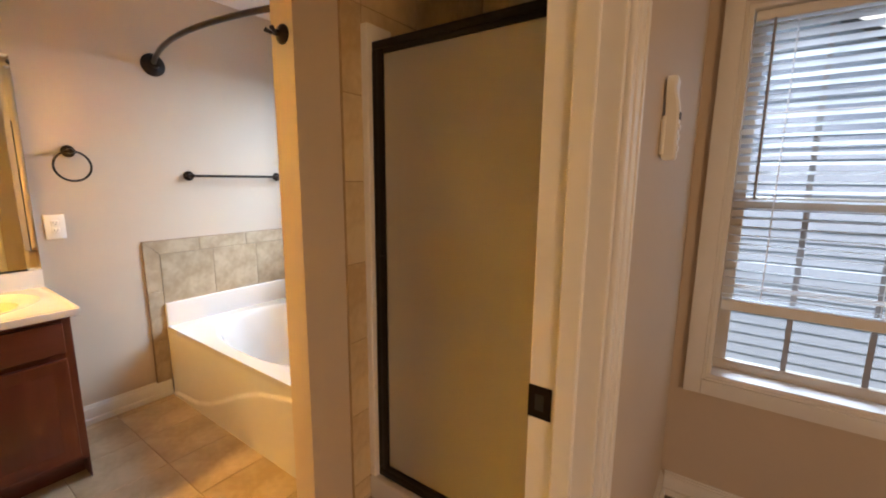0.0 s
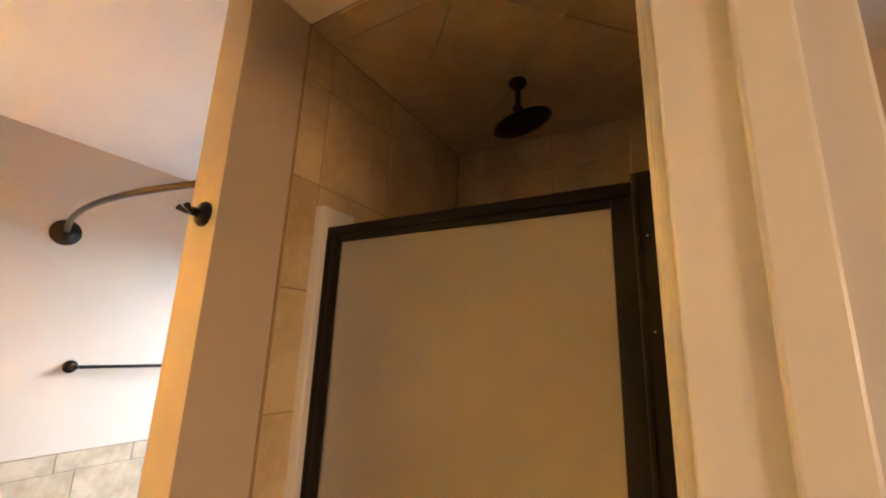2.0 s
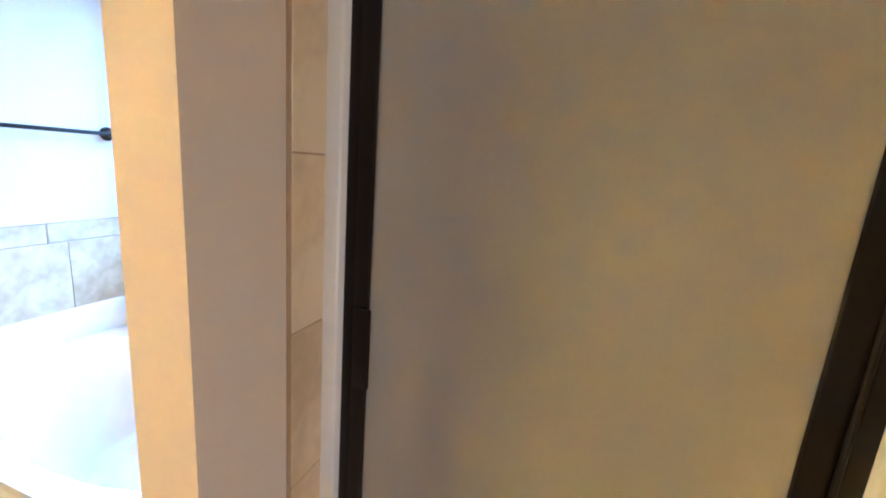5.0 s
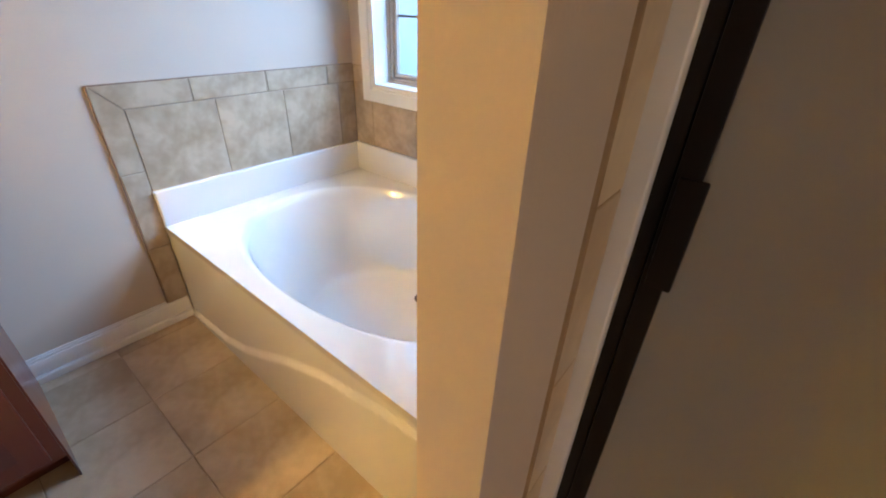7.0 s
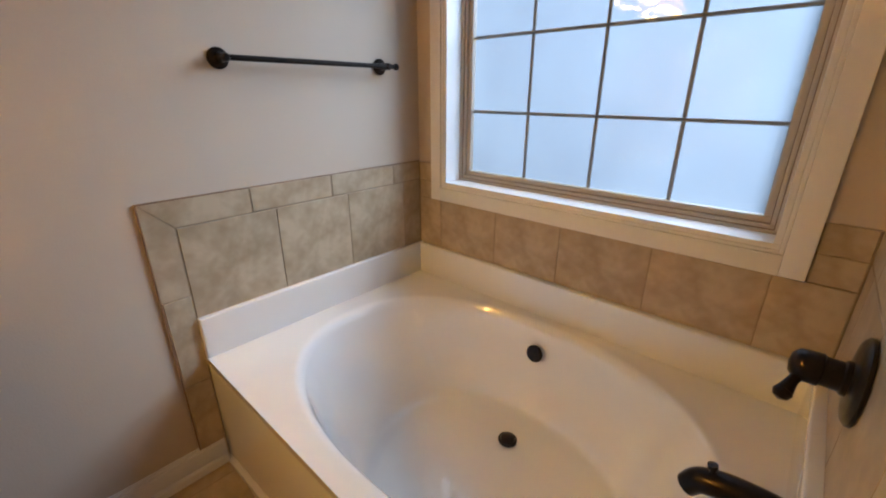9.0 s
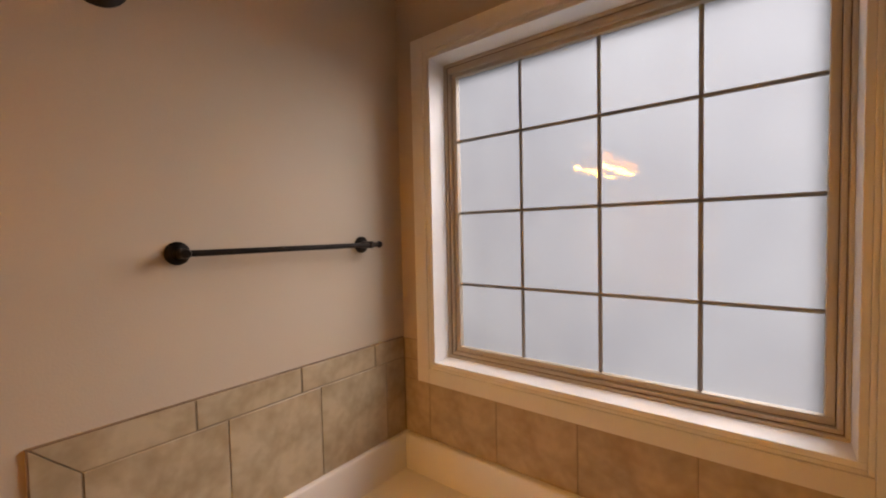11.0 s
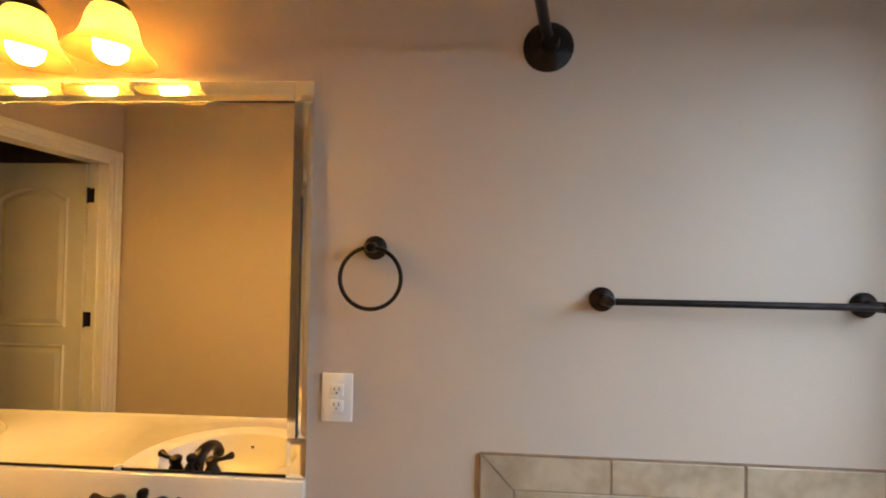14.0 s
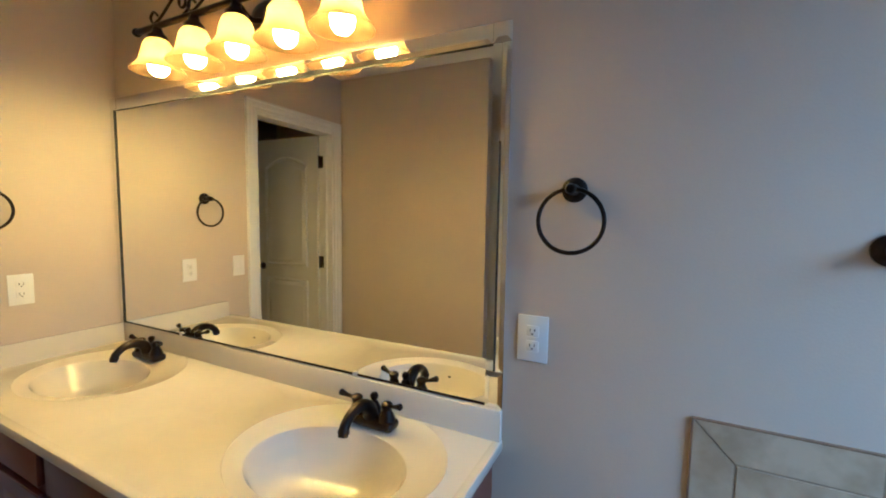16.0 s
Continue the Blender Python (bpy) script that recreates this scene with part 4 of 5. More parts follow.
def vanity_cabinet():
    x0, x1, yf, zt = VX0 + 0.002, -1.570, -0.535, VZ - 0.030
    ob = thing("vanity_cabinet", ((x0 + x1) / 2, yf / 2, 0), "dark cherry wood vanity cabinet with raised-panel doors", "cabinet")
    bm = box(x0, x1, yf + 0.020, -0.002, 0.10, 0.60, 0.002)
    box(x0, x0 + 0.012, yf + 0.020, -0.002, 0.60, zt, bm=bm)
    box(x1 - 0.012, x1, yf + 0.020, -0.002, 0.60, zt, bm=bm)
    box(x0 + 0.012, x1 - 0.012, yf + 0.020, yf + 0.030, 0.60, zt, bm=bm)
    box(x0, x1 - 0.003, yf + 0.085, -0.002, 0.0, 0.1, bm=bm)
    part("body", bm, WOOD, ob)
    part("end_panel", box(x1, x1 + 0.005, yf + 0.004, -0.002, 0.0, zt, 0.001), WOOD, ob)
    W = (x1 - x0)
    cols = [x0, x0 + W * 0.37, x0 + W * 0.63, x1]
    for x in cols:
        xa = max(x0, x - 0.022)
        part("stile", box(min(xa, x1 - 0.044), min(x1, xa + 0.044), yf, yf + 0.0195, 0.10, zt, 0.001), WOOD, ob)
    for z in (0.10, 0.575, zt - 0.035):
        part("rail", box(x0, x1, yf + 0.001, yf + 0.019, z, z + 0.035, 0.001), WOODH, ob)

    def front(name, a, b, c, d, mat, panel):
        f = part(name, box(a, b, yf - 0.019, yf - 0.001, c, d, 0.004), mat, ob, "", True)
        if panel:
            m = 0.052
            bm = bmesh.new()
            rings = []
            for inset, dep in ((m, -0.0192), (m + 0.006, -0.0125), (m + 0.030, -0.0185)):
                rings.append([bm.verts.new((px, yf + dep, pz)) for px, pz in ((a + inset, c + inset), (b - inset, c + inset), (b - inset, d - inset), (a + inset, d - inset))])
            frame = [bm.verts.new((px, yf - 0.0195, pz)) for px, pz in ((a + 0.006, c + 0.006), (b - 0.006, c + 0.006), (b - 0.006, d - 0.006), (a + 0.006, d - 0.006))]
            rings.insert(0, frame)
            for r, q in zip(rings, rings[1:]):
                for k in range(4):
                    bm.faces.new((r[k], r[(k + 1) % 4], q[(k + 1) % 4], q[k]))
            bm.faces.new(rings[-1])
            part("raised_panel", bm, mat, f)
        return f
    for i in (0, 2):
        a, b = cols[i] + 0.026, cols[i + 1] - 0.026
        mid = (a + b) / 2
        for u, v in ((a, mid - 0.004), (mid + 0.004, b)):
            front("cabinet_door", u, v, 0.125, 0.585, WOOD, True)
        front("drawer_front", a, b, 0.610, 0.745, WOODH, False)
    a, b = cols[1] + 0.026, cols[2] - 0.026
    for c, d in ((0.125, 0.355), (0.372, 0.592), (0.610, 0.745)):
        front("drawer_front", a, b, c, d, WOODH, False)


vanity_cabinet()
SINKS = ((-1.895, -0.300), (-3.010, -0.300))


def vanity_top():
    ob = thing("countertop", ((VX0 + VX1) / 2, VY / 2, VZ), "cream cultured marble top with two oval basins", "countertop")
    bm = bmesh.new()
    hx, hy = 0.215, 0.160
    mid = (SINKS[0][0] + SINKS[1][0]) / 2
    for (cx, cy), (xa, xb) in zip(SINKS, ((mid, VX1), (VX0, mid))):
        ya, yb = VY, -0.003
        corner = [math.atan2(y - cy, x - cx) for x in (xa, xb) for y in (ya, yb)]
        ang = sorted([2 * math.pi * k / 64 - math.pi for k in range(64)] + corner)

        def rect(a):
            c, n = math.cos(a), math.sin(a)
            t = min(((xb if c > 0 else xa) - cx) / c if abs(c) > 1e-9 else 1e9, ((yb if n > 0 else ya) - cy) / n if abs(n) > 1e-9 else 1e9)
            return cx + c * t, cy + n * t
        rings = [[bm.verts.new((*rect(a), VZ)) for a in ang]]
        lev = [(1.37, 1.56, 0.0, 0.045), (1.355, 1.542, 0.0022, 0.045), (1.34, 1.525, 0.0, 0.043), (1.06, 1.06, -0.002, 0), (1.0, 1.0, -0.006, 0), (0.95, 0.95, -0.022, 0), (0.86, 0.86, -0.06, 0),
               (0.72, 0.72, -0.095, 0), (0.52, 0.52, -0.118, 0), (0.28, 0.28, -0.127, 0), (0.10, 0.10, -0.130, 0)]
        for sx, sy, dz, dy in lev:
            ring = []
            for a in ang:
                px, py = cx + hx * sx * math.cos(a), cy + dy + hy * sy * math.sin(a)
                px = min(max(px, xa + 0.004), xb - 0.004)
                py = min(max(py, ya + 0.004), yb - 0.022)
                ring.append(bm.verts.new((px, py, VZ + dz)))
            rings.append(ring)
        for r, q in zip(rings, rings[1:]):
            for k in range(len(r)):
                bm.faces.new((r[k], r[(k + 1) % len(r)], q[(k + 1) % len(q)], q[k]))
        bm.faces.new(rings[-1])
    part("bowl_deck", bm, MARBLE, ob, "", True)
    part("front_edge", box(VX0, VX1, VY - 0.004, VY + 0.022, VZ - 0.030, VZ + 0.0006, 0.004), MARBLE, ob, "", True)
    part("end_edge", box(VX1 - 0.022, VX1 + 0.003, VY + 0.0222, -0.002, VZ - 0.030, VZ + 0.0006, 0.004), MARBLE, ob, "", True)
    part("backsplash", box(VX0, VX1, -0.021, -0.002, VZ - 0.004, VZ + 0.086, 0.004), MARBLE, ob, "", True)
    part("side_splash", box(VX0, VX0 + 0.019, VY + 0.02, -0.0215, VZ - 0.004, VZ + 0.085, 0.004), MARBLE, ob, "", True)
    for cx, cy in SINKS:
        part("drain", lathe([(0.024, 0), (0.024, 0.003), (0.017, 0.005), (0.015, 0.010), (0, 0.011)], (cx, cy, VZ - 0.130), (0, 0, 1), 20), BRONZE, ob, "dark bronze pop-up drain", True)
        part("overflow_hole", lathe([(0.006, 0), (0.006, 0.002), (0, 0.0021)], (cx, cy - hy * 0.90, VZ - 0.046), (0, 0.75, 0.65), 12), DARK, ob)


vanity_top()


def sink_faucet(cx):
    y, z = -0.108, VZ + 0.002
    ob = thing("sink_faucet", (cx, y, z), "dark bronze centerset faucet with two lever handles", "faucet", "vanity faucets")
    part("base_plate", box(cx - 0.080, cx + 0.080, y - 0.028, y + 0.028, z, z + 0.030, 0.014, 4), BRONZE, ob, "", True)
    pts = spline([(cx, y, z + 0.015), (cx, y - 0.012, z + 0.054), (cx, y - 0.045, z + 0.076), (cx, y - 0.085, z + 0.073), (cx, y - 0.114, z + 0.052), (cx, y - 0.122, z + 0.034)], 6)
    n = len(pts)
    part("spout", tube(pts, [0.024 - 0.010 * min(1, k / (0.6 * n)) + (0.002 if k > n - 4 else 0) for k in range(n)], 16), BRONZE, ob, "", True)
    part("aerator", lathe([(0.0135, 0), (0.0135, -0.010), (0.010, -0.011), (0, -0.011)], (cx, y - 0.122, z + 0.035), (0, 0.25, 1), 16), BRONZE, ob, "", True)
    part("lift_rod", lathe([(0.019, 0.0), (0.020, 0.028), (0.013, 0.042), (0.008, 0.050), (0.012, 0.056), (0.0125, 0.065), (0.008, 0.071), (0, 0.072)], (cx, y + 0.012, z + 0.02), (0, 0, 1), 16), BRONZE, ob, "", True)
    for s in (-1, 1):
        h = part("handle", lathe([(0.025, 0), (0.023, 0.012), (0.017, 0.026), (0.013, 0.036), (0.016, 0.043), (0.0165, 0.052), (0.010, 0.058), (0, 0.059)], (cx + s * 0.052, y, z + 0.022), (0, 0, 1), 18), BRONZE, ob, "", True)
        q = spline([(cx + s * 0.056, y, z + 0.069), (cx + s * 0.082, y - 0.006, z + 0.074), (cx + s * 0.106, y - 0.012, z + 0.082)], 5)
        part("lever", tube(q, [0.006, 0.006, 0.0058, 0.0056, 0.0056, 0.0062, 0.0070, 0.0082, 0.0094, 0.0100, 0.0074], 12), BRONZE, h, "", True)


for cx, cy in SINKS:
    sink_faucet(cx)


def vanity_mirror():
    x0, x1, z0, z1 = XC + 0.004, -1.540, VZ + 0.0885, 1.895
    ob = thing("mirror", ((x0 + x1) / 2, -0.004, z0), "wide wall mirror with a silvery mirrored border", "mirror")
    part("glass", box(x0 + 0.002, x1 - 0.002, -0.008, -0.003, z0, z1 - 0.002), MIRROR, ob)
    w = 0.050

    def bevelled(a, b, c, d, tip=0.0):
        bm = bmesh.new()
        e = 0.013
        lo = [bm.verts.new((px, -0.0085, pz)) for px, pz in ((a, c), (b, c), (b, d), (a, d))]
        mi = [bm.verts.new((px, -0.0115, pz)) for px, pz in ((a, c), (b, c), (b, d), (a, d))]
        hi = [bm.verts.new((px, -0.0155 - (tip if pz > (c + d) / 2 else 0), pz)) for px, pz in ((a + e, c + e), (b - e, c + e), (b - e, d - e), (a + e, d - e))]
        for r, q in ((lo, mi), (mi, hi)):
            for k in range(4):
                bm.faces.new((r[k], r[(k + 1) % 4], q[(k + 1) % 4], q[k]))
        bm.faces.new(hi)
        return bm
    part("edge_strip", bevelled(x0 + w + 0.001, x1 - w - 0.001, z1 - w, z1, -0.0008), MIRROR_EDGE, ob)
    part("edge_strip", bevelled(x0, x0 + w * 0.6, z0, z1 - w - 0.001), MIRROR_EDGE, ob)
    part("edge_strip", bevelled(x1 - w * 0.50, x1, z0 + 0.10, z1 - w - 0.001), MIRROR_EDGE, ob)
    bm = bmesh.new()
    zs = (z0 + 0.10, z1 - w - 0.001)
    quad = [bm.verts.new((px, py, pz)) for pz in zs for px, py in ((x1 - w, -0.0112), (x1 - w * 0.54, -0.0100), (x1 - w * 0.54, -0.0082), (x1 - w, -0.0082))]
    for f in ((0, 1, 5, 4), (1, 2, 6, 5), (2, 3, 7, 6), (3, 0, 4, 7), (3, 2, 1, 0), (4, 5, 6, 7)):
        bm.faces.new([quad[i] for i in f])
    part("inner_bevel", bm, MIRROR_EDGE, ob)
    part("seam", box(x1 - w * 0.54, x1 - w * 0.50, -0.0150, -0.0085, z0 + 0.10, 1.60), DARK, ob, "dark gap between the mirror strips")
    part("seam", box(x0 + w * 0.6, x0 + w * 0.6 + 0.004, -0.0130, -0.0085, z0 + 0.006, z1 - w - 0.001), DARK, ob, "dark gap between the mirror strips")
    part("seam", box(x0 + w, x1 - w, -0.0110, -0.0085, z1 - w - 0.0035, z1 - w - 0.001), DARK, ob, "dark gap between the mirror strips")
    part("corner_block", bevelled(x1 - w, x1, z1 - w, z1), MIRROR_EDGE, ob)
    part("corner_block", bevelled(x0, x0 + w, z1 - w, z1), MIRROR_EDGE, ob)
    part("corner_block", bevelled(x1 - w, x1, z0, z0 + 0.099), MIRROR_EDGE, ob)
    part("bottom_channel", box(x0, x1 - w, -0.0100, -0.0085, z0, z0 + 0.006), BLACKAL, ob)
    for x in (-2.03, -2.93):
        part("clip", box(x - 0.009, x + 0.009, -0.014, -0.0105, z0, z0 + 0.012, 0.002), PLASTIC, ob)
    # the glass hangs slightly off the wall at its far end
    ob.rotation_euler = (0, 0, radians(0.6))
    ob.location.y -= 0.0075


vanity_mirror()


# ---- vanity light: five amber bell shades under a scrolled bar
def vanity_light():
    zb, yb = 2.072, -0.120
    xs = [-2.840 + 0.2137 * k for k in range(5)]
    xm = xs[2]
    ob = thing("vanity_light", (xm, 0, zb), "dark bronze five-light bar with amber glass bell shades, lit", "light fixture")
    part("bar", join(tube([(xs[0] - 0.13, yb, zb), (xs[4] + 0.13, yb, zb)], 0.011, 12),
                     join(lathe([(0.014, -0.006), (0.016, 0), (0.014, 0.008), (0, 0.012)], (xs[4] + 0.13, yb, zb), (1, 0, 0), 14),
                          lathe([(0.014, -0.006), (0.016, 0), (0.014, 0.008), (0, 0.012)], (xs[0] - 0.13, yb, zb), (-1, 0, 0), 14))), BRONZE, ob, "", True)
    bm = lathe([(0.075, 0), (0.075, 0.008), (0.062, 0.020), (0.03, 0.028), (0, 0.03)], (xm, 0, zb - 0.01), (0, -1, 0), 28)
    for v in bm.verts:
        v.co.z = zb - 0.01 + (v.co.z - zb + 0.01) * 0.8
    part("wall_plate", bm, BRONZE, ob, "", True)
    part("arm", tube(spline([(xm, -0.02, zb - 0.02), (xm, -0.07, zb - 0.035), (xm, yb, zb)], 6), 0.009, 10), BRONZE, ob, "", True)

    def scroll(x, s):
        pts = []
        for k in range(26):
            a = -math.pi * 0.5 + k / 25 * math.pi * 2.6
            r = 0.040 * (1 - 0.72 * k / 25)
            pts.append((x + s * (0.09 - 0.0 + r * math.cos(a)), yb, zb + 0.052 + r * math.sin(a)))
        lead = spline([(x - s * 0.062, yb, zb + 0.036), (x - s * 0.085, yb, zb + 0.052), (x - s * 0.105, yb, zb + 0.034), (x - s * 0.085, yb, zb + 0.013), (x - s * 0.04, yb, zb + 0.028), (x + s * 0.03, yb, zb + 0.075), (x + s * 0.06, yb, zb + 0.104)], 5)
        part("scroll", tube(lead, 0.0048, 8), BRONZE, ob, "", True)
        part("scroll", tube(pts, 0.0048, 8), BRONZE, ob, "", True)
    for x, s in ((xm - 0.36, 1), (xm - 0.14, 1), (xm + 0.14, -1), (xm + 0.36, -1)):
        scroll(x, s)
    for x in xs:
        part("socket_cup", lathe([(0.010, 0.0), (0.016, -0.012), (0.018, -0.024), (0.034, -0.040), (0.036, -0.052), (0.030, -0.054)], (x, yb, zb), (0, 0, 1), 20), BRONZE, ob, "", True)
        prof = [(0.030, -0.046), (0.040, -0.056), (0.049, -0.076), (0.054, -0.100), (0.060, -0.122), (0.072, -0.142), (0.085, -0.154), (0.090, -0.164)]
        bm = lathe(prof, (x, yb, zb), (0, 0, 1), 32, cap=False)
        bmesh.ops.solidify(bm, geom=bm.faces[:], thickness=0.003)
        part("shade", bm, SHADE, ob, "amber alabaster glass bell shade", True)
        part("bulb", lathe([(0.012, -0.055), (0.015, -0.090), (0.028, -0.113), (0.034, -0.137), (0.031, -0.159), (0.019, -0.173), (0, -0.177)], (x, yb, zb), (0, 0, 1), 16), BULB, ob, "lit bulb", True)


vanity_light()


# ---- shower
def shower_door():
    x = -0.872
    ya, yb = -2.505, -1.675
    ob = thing("shower_door", (x, (ya + yb) / 2, 0.11), "frosted glass shower door in a dark bronze frame", "shower door")
    d = 0.014
    part("header", box(x - d, x + d, ya + 0.036, yb, 1.803, 1.831, 0.003), BLACKAL, ob, "", True)
    part("threshold", box(x - d, x + d, ya + 0.036, yb, 0.108, 0.142, 0.003), BLACKAL, ob, "", True)
    part("strike_jamb", box(x - d, x + d, yb - 0.022, yb + 0.004, 0.1425, 1.8025, 0.002), BLACKAL, ob, "", True)
    part("wall_jamb", box(x - 0.020, x + 0.018, ya, ya + 0.034, 0.108, 1.846, 0.003), BLACKAL, ob, "", True)
    leaf = part("door_frame", box(x - 0.018, x + 0.004, yb - 0.055, yb - 0.0235, 0.145, 1.800, 0.002), BLACKAL, ob, "", True)
    part("stile", box(x - 0.018, x + 0.004, ya + 0.036, ya + 0.078, 0.145, 1.800, 0.002), BLACKAL, leaf, "", True)
    part("rail", box(x - 0.017, x + 0.004, ya + 0.0785, yb - 0.0555, 1.783, 1.800, 0.002), BLACKAL, leaf, "", True)
    part("rail", box(x - 0.017, x + 0.004, ya + 0.0785, yb - 0.0555, 0.145, 0.168, 0.002), BLACKAL, leaf, "", True)
    pane = part("pane", box(x - 0.009, x - 0.004, ya + 0.074, yb - 0.051, 0.164, 1.787), FROST, leaf, "frosted glass")
    pane.visible_shadow = False
    part("pull", box(x - 0.026, x - 0.0185, yb - 0.065, yb - 0.030, 0.897, 1.060, 0.003), BLACKAL, leaf, "dark moulded pull handle", True)
    hinge = part("piano_hinge", tube([(x - 0.021, ya + 0.035, 0.15), (x - 0.021, ya + 0.035, 1.842)], 0.0045, 10), BLACKAL, ob, "", True)
    for z in (0.35, 0.75, 1.15, 1.55, 1.72):
        part("screw", lathe([(0.0017, 0), (0.0017, 0.001), (0, 0.0014)], (x - 0.020, ya + 0.018, z), (-1, 0, 0), 10), MIRROR_EDGE, ob)


shower_door()


def shower_base():
    ob = thing("shower_tray", (-0.52, (YE0 + YD1) / 2, 0), "white shower base with a curb and upright edge strips", "shower base")
    part("curb", box(-0.915, -0.800, YE0 + 0.004, YD1 - 0.004, 0.0, 0.106, 0.012, 3), ACRYL, ob, "", True)
    part("pan", box(-0.799, XS + 0.012, YE0 + 0.010, YD1 - 0.010, 0.0, 0.050, 0.006), ACRYL, ob, "", True)
    for y0, y1 in ((YD1 - 0.036, YD1 + 0.001), (YE0 - 0.001, YE0 + 0.030)):
        part("edge_strip", box(-0.908, -0.780, y0, y1, 0.1065, 1.892, 0.005, 3), TRIM, ob, "white edge strip", True)


shower_base()


def rain_head():
    x, y = -0.475, -2.095
    ob = thing("rain_shower", (x, y, CEIL - 0.012), "dark bronze round rain shower head on a ceiling arm", "shower head")
    part("flange", lathe([(0.032, 0), (0.032, -0.008), (0.022, -0.020), (0.012, -0.024), (0, -0.025)], (x, y, CEIL - 0.012), (0, 0, 1), 24), BRONZE, ob, "", True)
    part("arm", tube([(x, y, CEIL - 0.03), (x, y, CEIL - 0.118)], 0.0105, 14), BRONZE, ob, "", True)
    n = Vector((0.24, -0.24, -1.0)).normalized()
    c = Vector((x, y, CEIL - 0.118))
    part("ball_joint", lathe([(0.0, -0.020), (0.014, -0.012), (0.018, 0), (0.014, 0.014), (0.018, 0.022), (0.016, 0.030)], c, n, 20), BRONZE, ob, "", True)
    part("head", lathe([(0.014, 0.022), (0.030, 0.032), (0.090, 0.042), (0.102, 0.048), (0.103, 0.056), (0.096, 0.060), (0, 0.060)], c, n, 40), BRONZE, ob, "", True)
    part("nozzle_plate", lathe([(0.092, 0.0602), (0.090, 0.0625), (0, 0.0625)], c, n, 36), BLACKAL, ob)


rain_head()


def shower_valve():
    x, y, z = -0.445, YD1 - 0.010, 1.205
    ob = thing("shower_valve", (x, y, z), "dark bronze shower valve behind the frosted door", "faucet")
    part("escutcheon", lathe([(0.075, 0), (0.075, 0.006), (0.06, 0.014), (0, 0.016)], (x, y, z), (0, -1, 0), 28), MATTBRONZE, ob, "", True)
    part("stem", lathe([(0.030, 0.01), (0.030, 0.07), (0.020, 0.085), (0, 0.088)], (x, y, z), (0, -1, 0), 20), MATTBRONZE, ob, "", True)
    part("lever", tube(spline([(x, y - 0.07, z), (x - 0.045, y - 0.078, z - 0.01), (x - 0.09, y - 0.08, z - 0.035)], 5), 0.011, 10), MATTBRONZE, ob, "", True)


shower_valve()


def fan_remote():
    x, y = -0.950, YE1
    ob = thing("fan_remote", (x, y, 1.40), "white ceiling fan remote in a wall cradle", "remote control")
    part("cradle", box(x - 0.021, x + 0.021, y - 0.010, y, 1.405, 1.490, 0.004, 3), PLASTIC, ob, "", True)
    bm = bmesh.new()
    rows = [(1.395, 0.017, 0.030, 0.008), (1.400, 0.019, 0.033, 0.006), (1.500, 0.019, 0.033, 0.006), (1.520, 0.020, 0.030, 0.006), (1.535, 0.024, 0.026, 0.006), (1.548, 0.028, 0.025, 0.006), (1.566, 0.028, 0.026, 0.006), (1.572, 0.024, 0.024, 0.008)]
    rings = []
    for z, hw, d0, d1 in rows:
        c = 0.005
        rings.append([bm.verts.new((x + u, y - v, z)) for u, v in ((-hw, d1), (hw, d1), (hw, d0 - c), (hw - c, d0), (-hw + c, d0), (-hw, d0 - c))])
    for r, q in zip(rings, rings[1:]):
        for k in range(6):
            bm.faces.new((r[k], r[(k + 1) % 6], q[(k + 1) % 6], q[k]))
    bm.faces.new(rings[0][::-1])
    bm.faces.new(rings[-1])
    body = part("body", bm, PLASTIC, ob, "", True)
    for z in (1.420, 1.444, 1.466):
        for u in (-0.008, 0.008):
            part("button", box(x + u - 0.005, x + u + 0.005, y - 0.0355, y - 0.0325, z - 0.006, z + 0.006, 0.001), TRIM, body)
    part("display", box(x - 0.012, x + 0.012, y - 0.0345, y - 0.0322, 1.482, 1.497), DARK, body)


fan_remote()

# ---- tiles, last
# bath surround: border strip round three sides, larger tiles below
BT, FLZ = 0.971, 0.8895


def edge_line(parent, bm, mat=None):
    part("edge_trim", bm, mat or BRASS, parent)


def grout(parent, segs, mat=None):
    bm = bmesh.new()
    for s in segs:
        box(*s, bm=bm)
    part("grout", bm, mat or TUBGROUT, parent)


def mitre(parent, facing, c, pts):
    """Flat corner tile with slanted joints; pts are (u, z)."""
    bm = bmesh.new()
    sign = 1 if facing[0] == "+" else -1
    lo = [bm.verts.new((u, c, z)) for u, z in pts]
    hi = [bm.verts.new((u, c + sign * 0.008, z)) for u, z in pts]
    for k in range(len(pts)):
        bm.faces.new((lo[k], lo[(k + 1) % len(pts)], hi[(k + 1) % len(pts)], hi[k]))
    bm.faces.new(hi)
    part("tile", bm, TILE, parent)


XT0, XT1 = -1.103, -1.022
grout(wall_a, [(XT0 + 0.003, 0, -0.0078, 0, FZ - 0.01, BT - 0.004), (XT0 + 0.003, XT1 - 0.004, -0.0078, 0, 0.095, FZ - 0.01)])
grout(wall_b, [(-0.0078, 0, YD0, -0.005, FZ - 0.01, WZ0 - 0.066), (-0.0078, 0, YD0, WY0 - 0.066, WZ0 - 0.07, BT - 0.004), (-0.0078, 0, WY1 + 0.066, -0.005, WZ0 - 0.07, BT - 0.004)])
grout(wall_d, [(XT0 + 0.003, -0.005, YD0, YD0 + 0.0078, FZ - 0.01, BT - 0.004), (XT0 + 0.003, XT1 - 0.004, YD0, YD0 + 0.0078, 0.02, FZ - 0.01)])
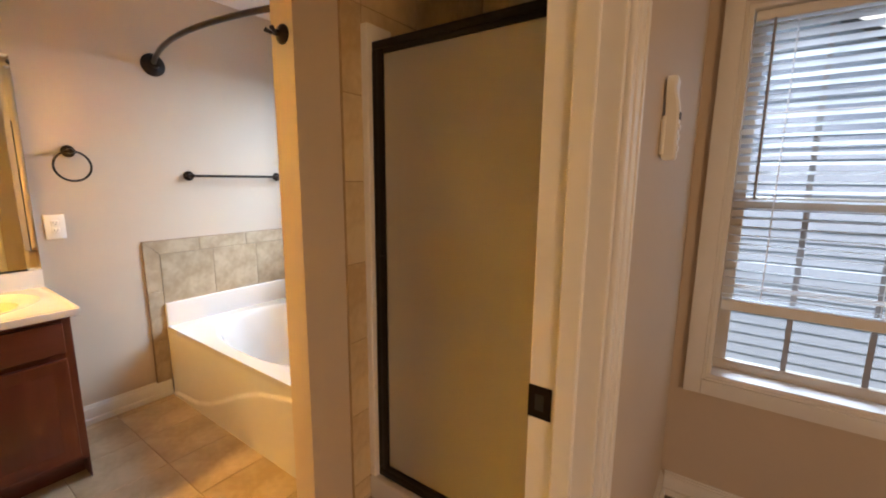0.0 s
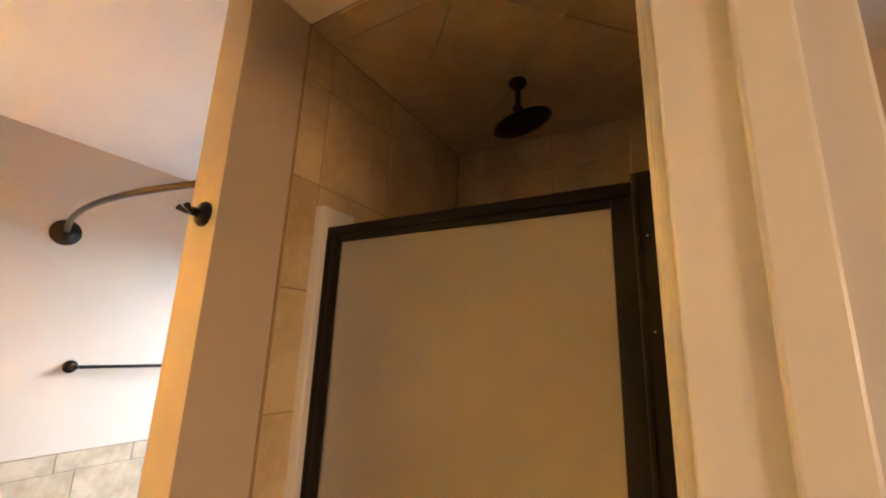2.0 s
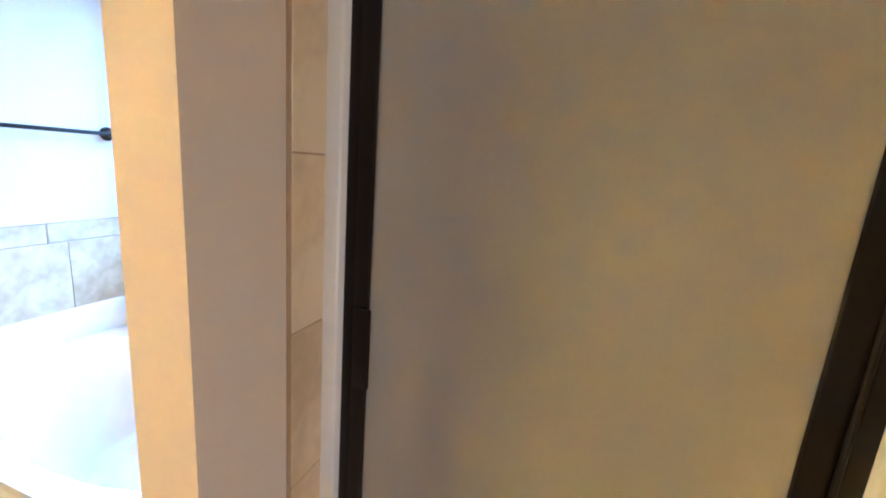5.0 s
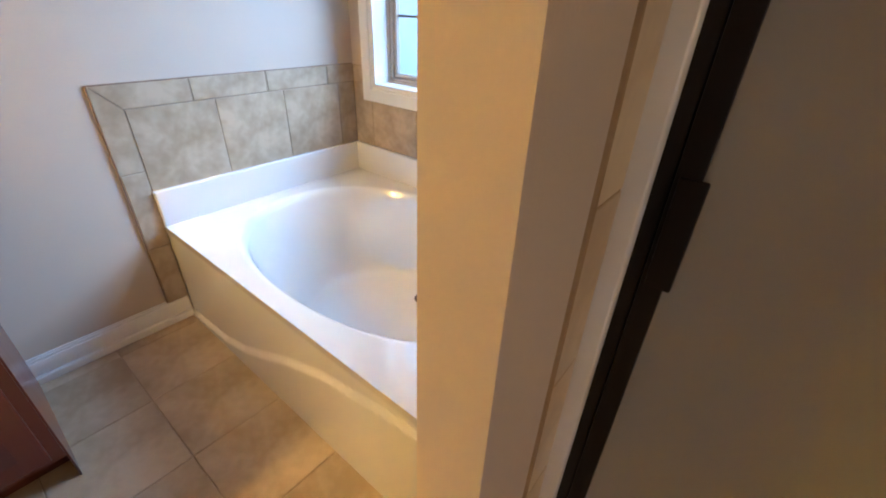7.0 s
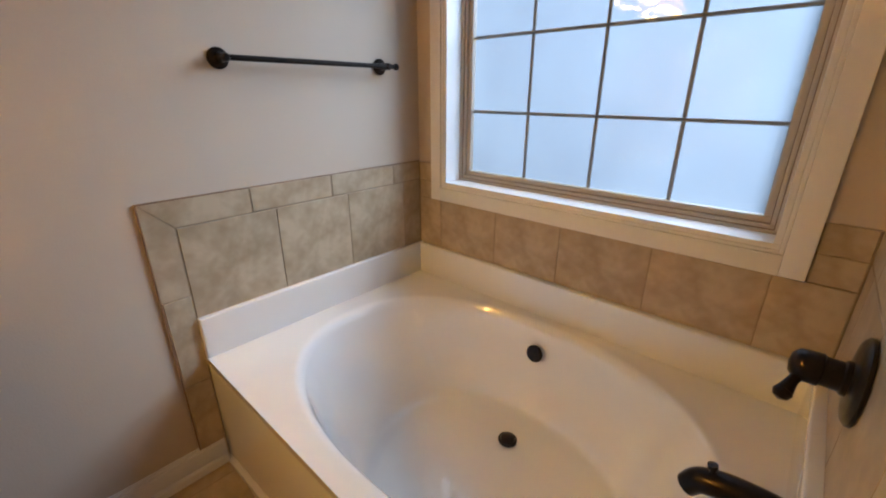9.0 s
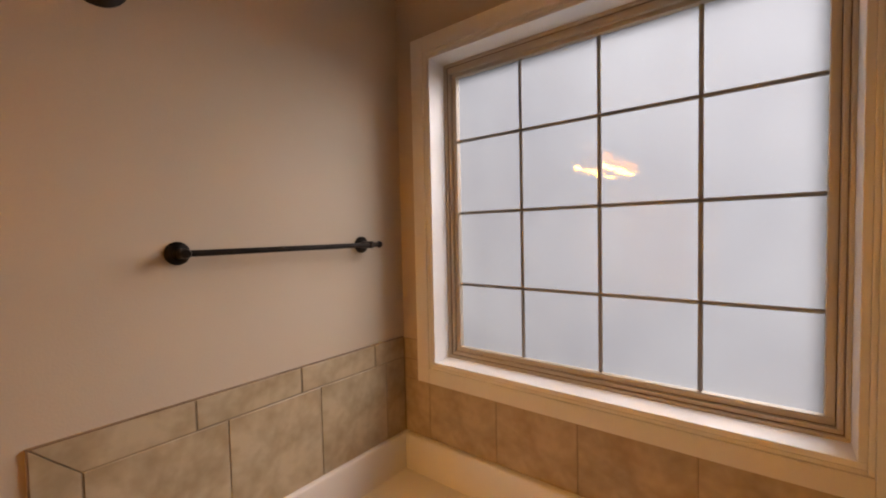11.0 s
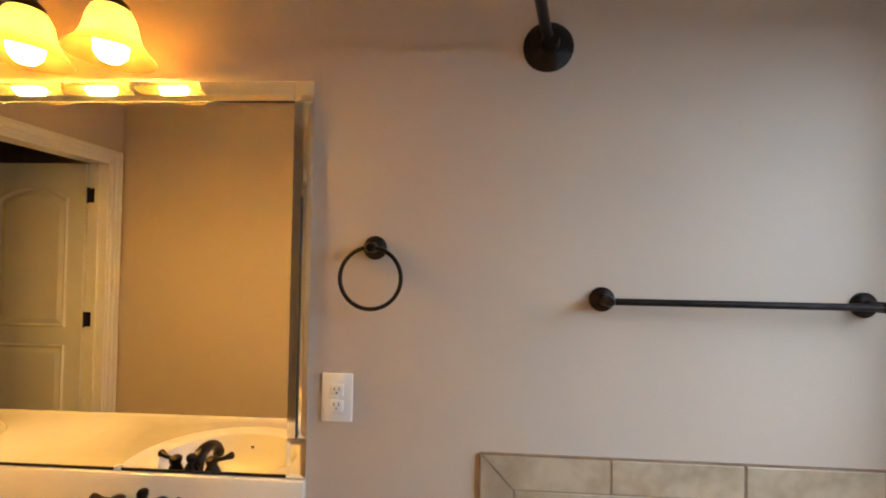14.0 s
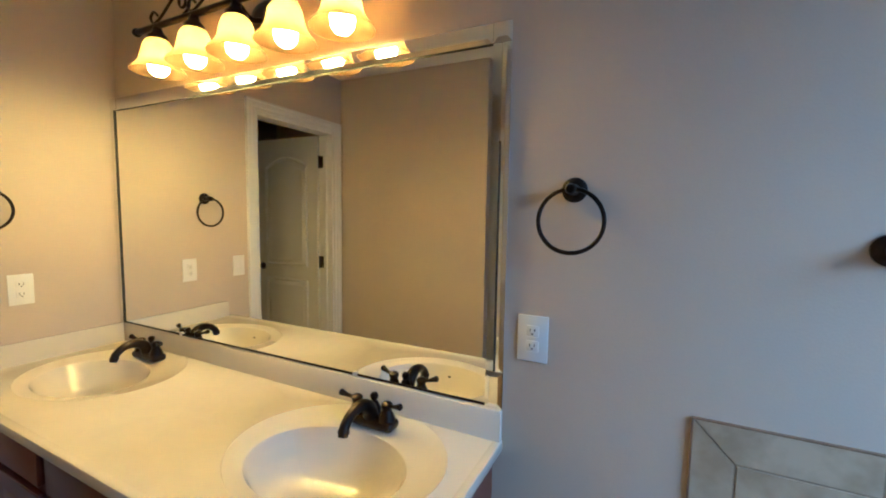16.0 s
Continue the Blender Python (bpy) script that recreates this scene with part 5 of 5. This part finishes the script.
edge_line(wall_a, join(box(XT0 - 0.004, XT0, -0.009, 0, 0.094, BT), box(XT0 - 0.004, -0.009, -0.008, 0, BT, BT + 0.004)))
edge_line(wall_d, join(box(XT0 - 0.004, XT0, YD0, YD0 + 0.009, 0.02, BT), box(XT0 - 0.004, -0.009, YD0, YD0 + 0.008, BT, BT + 0.004)))
for par, fac, c in ((wall_a, "-y", -0.002), (wall_d, "+y", YD0 + 0.002)):
    mitre(par, fac, c, [(XT0, BT), (XT1 - 0.003, FLZ), (XT1 - 0.003, 0.67), (XT0, 0.67)] if fac == "-y" else [(XT0, BT), (XT1 - 0.003, FLZ), (XT1 - 0.003, 0.67), (XT0, 0.67)])
    mitre(par, fac, c, [(XT0 + 0.004, BT), (-0.795, BT), (-0.795, FLZ + 0.003), (XT1, FLZ + 0.003)])
    for a, b in ((-0.792, -0.484), (-0.481, -0.170), (-0.167, -0.010)):
        lay_tile(par, fac, c, a, b, FLZ + 0.001, BT + 0.002, TILE)
    for a, b in ((XT1, -0.712), (-0.712, -0.412), (-0.412, -0.112), (-0.112, -0.010)):
        lay_tile(par, fac, c, a, b, FZ - 0.008, FLZ, TILE)
    for a, b in ((0.36, 0.668), (0.095, 0.36)):
        lay_tile(par, fac, c, XT0, XT1, a, b, TILE)
cuts = [YD0 + 0.012, -1.346, -1.042, -0.728, -0.443, -0.142, -0.012]
for a, b in zip(cuts, cuts[1:]):
    lay_tile(wall_b, "-x", -0.002, a, b, FZ - 0.008, WZ0 - 0.070, TILE)
for a, b in ((YD0 + 0.012, WY0 - 0.070), (WY1 + 0.070, -0.012)):
    lay_tile(wall_b, "-x", -0.002, a, b, WZ0 - 0.070, FLZ, TILE)
    lay_tile(wall_b, "-x", -0.002, a, b, FLZ, BT, TILE)

# shower walls
grout(wall_d, [(SX0 + 0.004, XS, YD1 - 0.0035, YD1, 0.02, CEIL - 0.002)], SHGROUT)
grout(wall_e, [(SX0 + 0.004, XS, YE0, YE0 + 0.008, 0.02, CEIL - 0.002)], SHGROUT)
grout(wall_s, [(XS - 0.008, XS, YE0, YD1, 0.02, CEIL - 0.002)], SHGROUT)
edge_line(wall_d, box(SX0 - 0.006, SX0, YD1 - 0.006, YD1, 0.02, CEIL - 0.002), SHGROUT)
edge_line(wall_e, box(SX0 - 0.006, SX0, YE0, YE0 + 0.010, 0.02, CEIL - 0.002), SHGROUT)
rows = spans(0.02, CEIL - 0.014, 0.104, 0.3085)
for par, fac, c in ((wall_d, "-y", YD1 + 0.003), (wall_e, "+y", YE0 + 0.002)):
    for a, b in rows:
        lay_tile(par, fac, c, SX0, -0.903, a, b, TILEB)
        for u, v in spans(-0.903, XS - 0.012, -0.903, 0.3085):
            lay_tile(par, fac, c, u, v, a, b, TILEB)
for a, b in rows:
    for u, v in spans(YE0 + 0.012, YD1 - 0.012, -2.408, 0.3085):
        lay_tile(wall_s, "-x", XS - 0.002, u, v, a, b, TILEB)

# floor
for a, b in spans(XC, 0.0, -1.330, 0.3205):
    for u, v in spans(YE1 + 0.03, 0.0, -0.718, 0.3205):
        if b < XG and v < YF - 0.02 or a > TX0 + 0.02 and u > YD0 - 0.05 or a > -0.90:
            continue
        lay_tile(floor, "+z", -0.008, a, b, u, v, FLOORT)
lay_tile(floor, "+z", -0.008, XC - 0.12, XC, DY0, DY1, FLOORT)
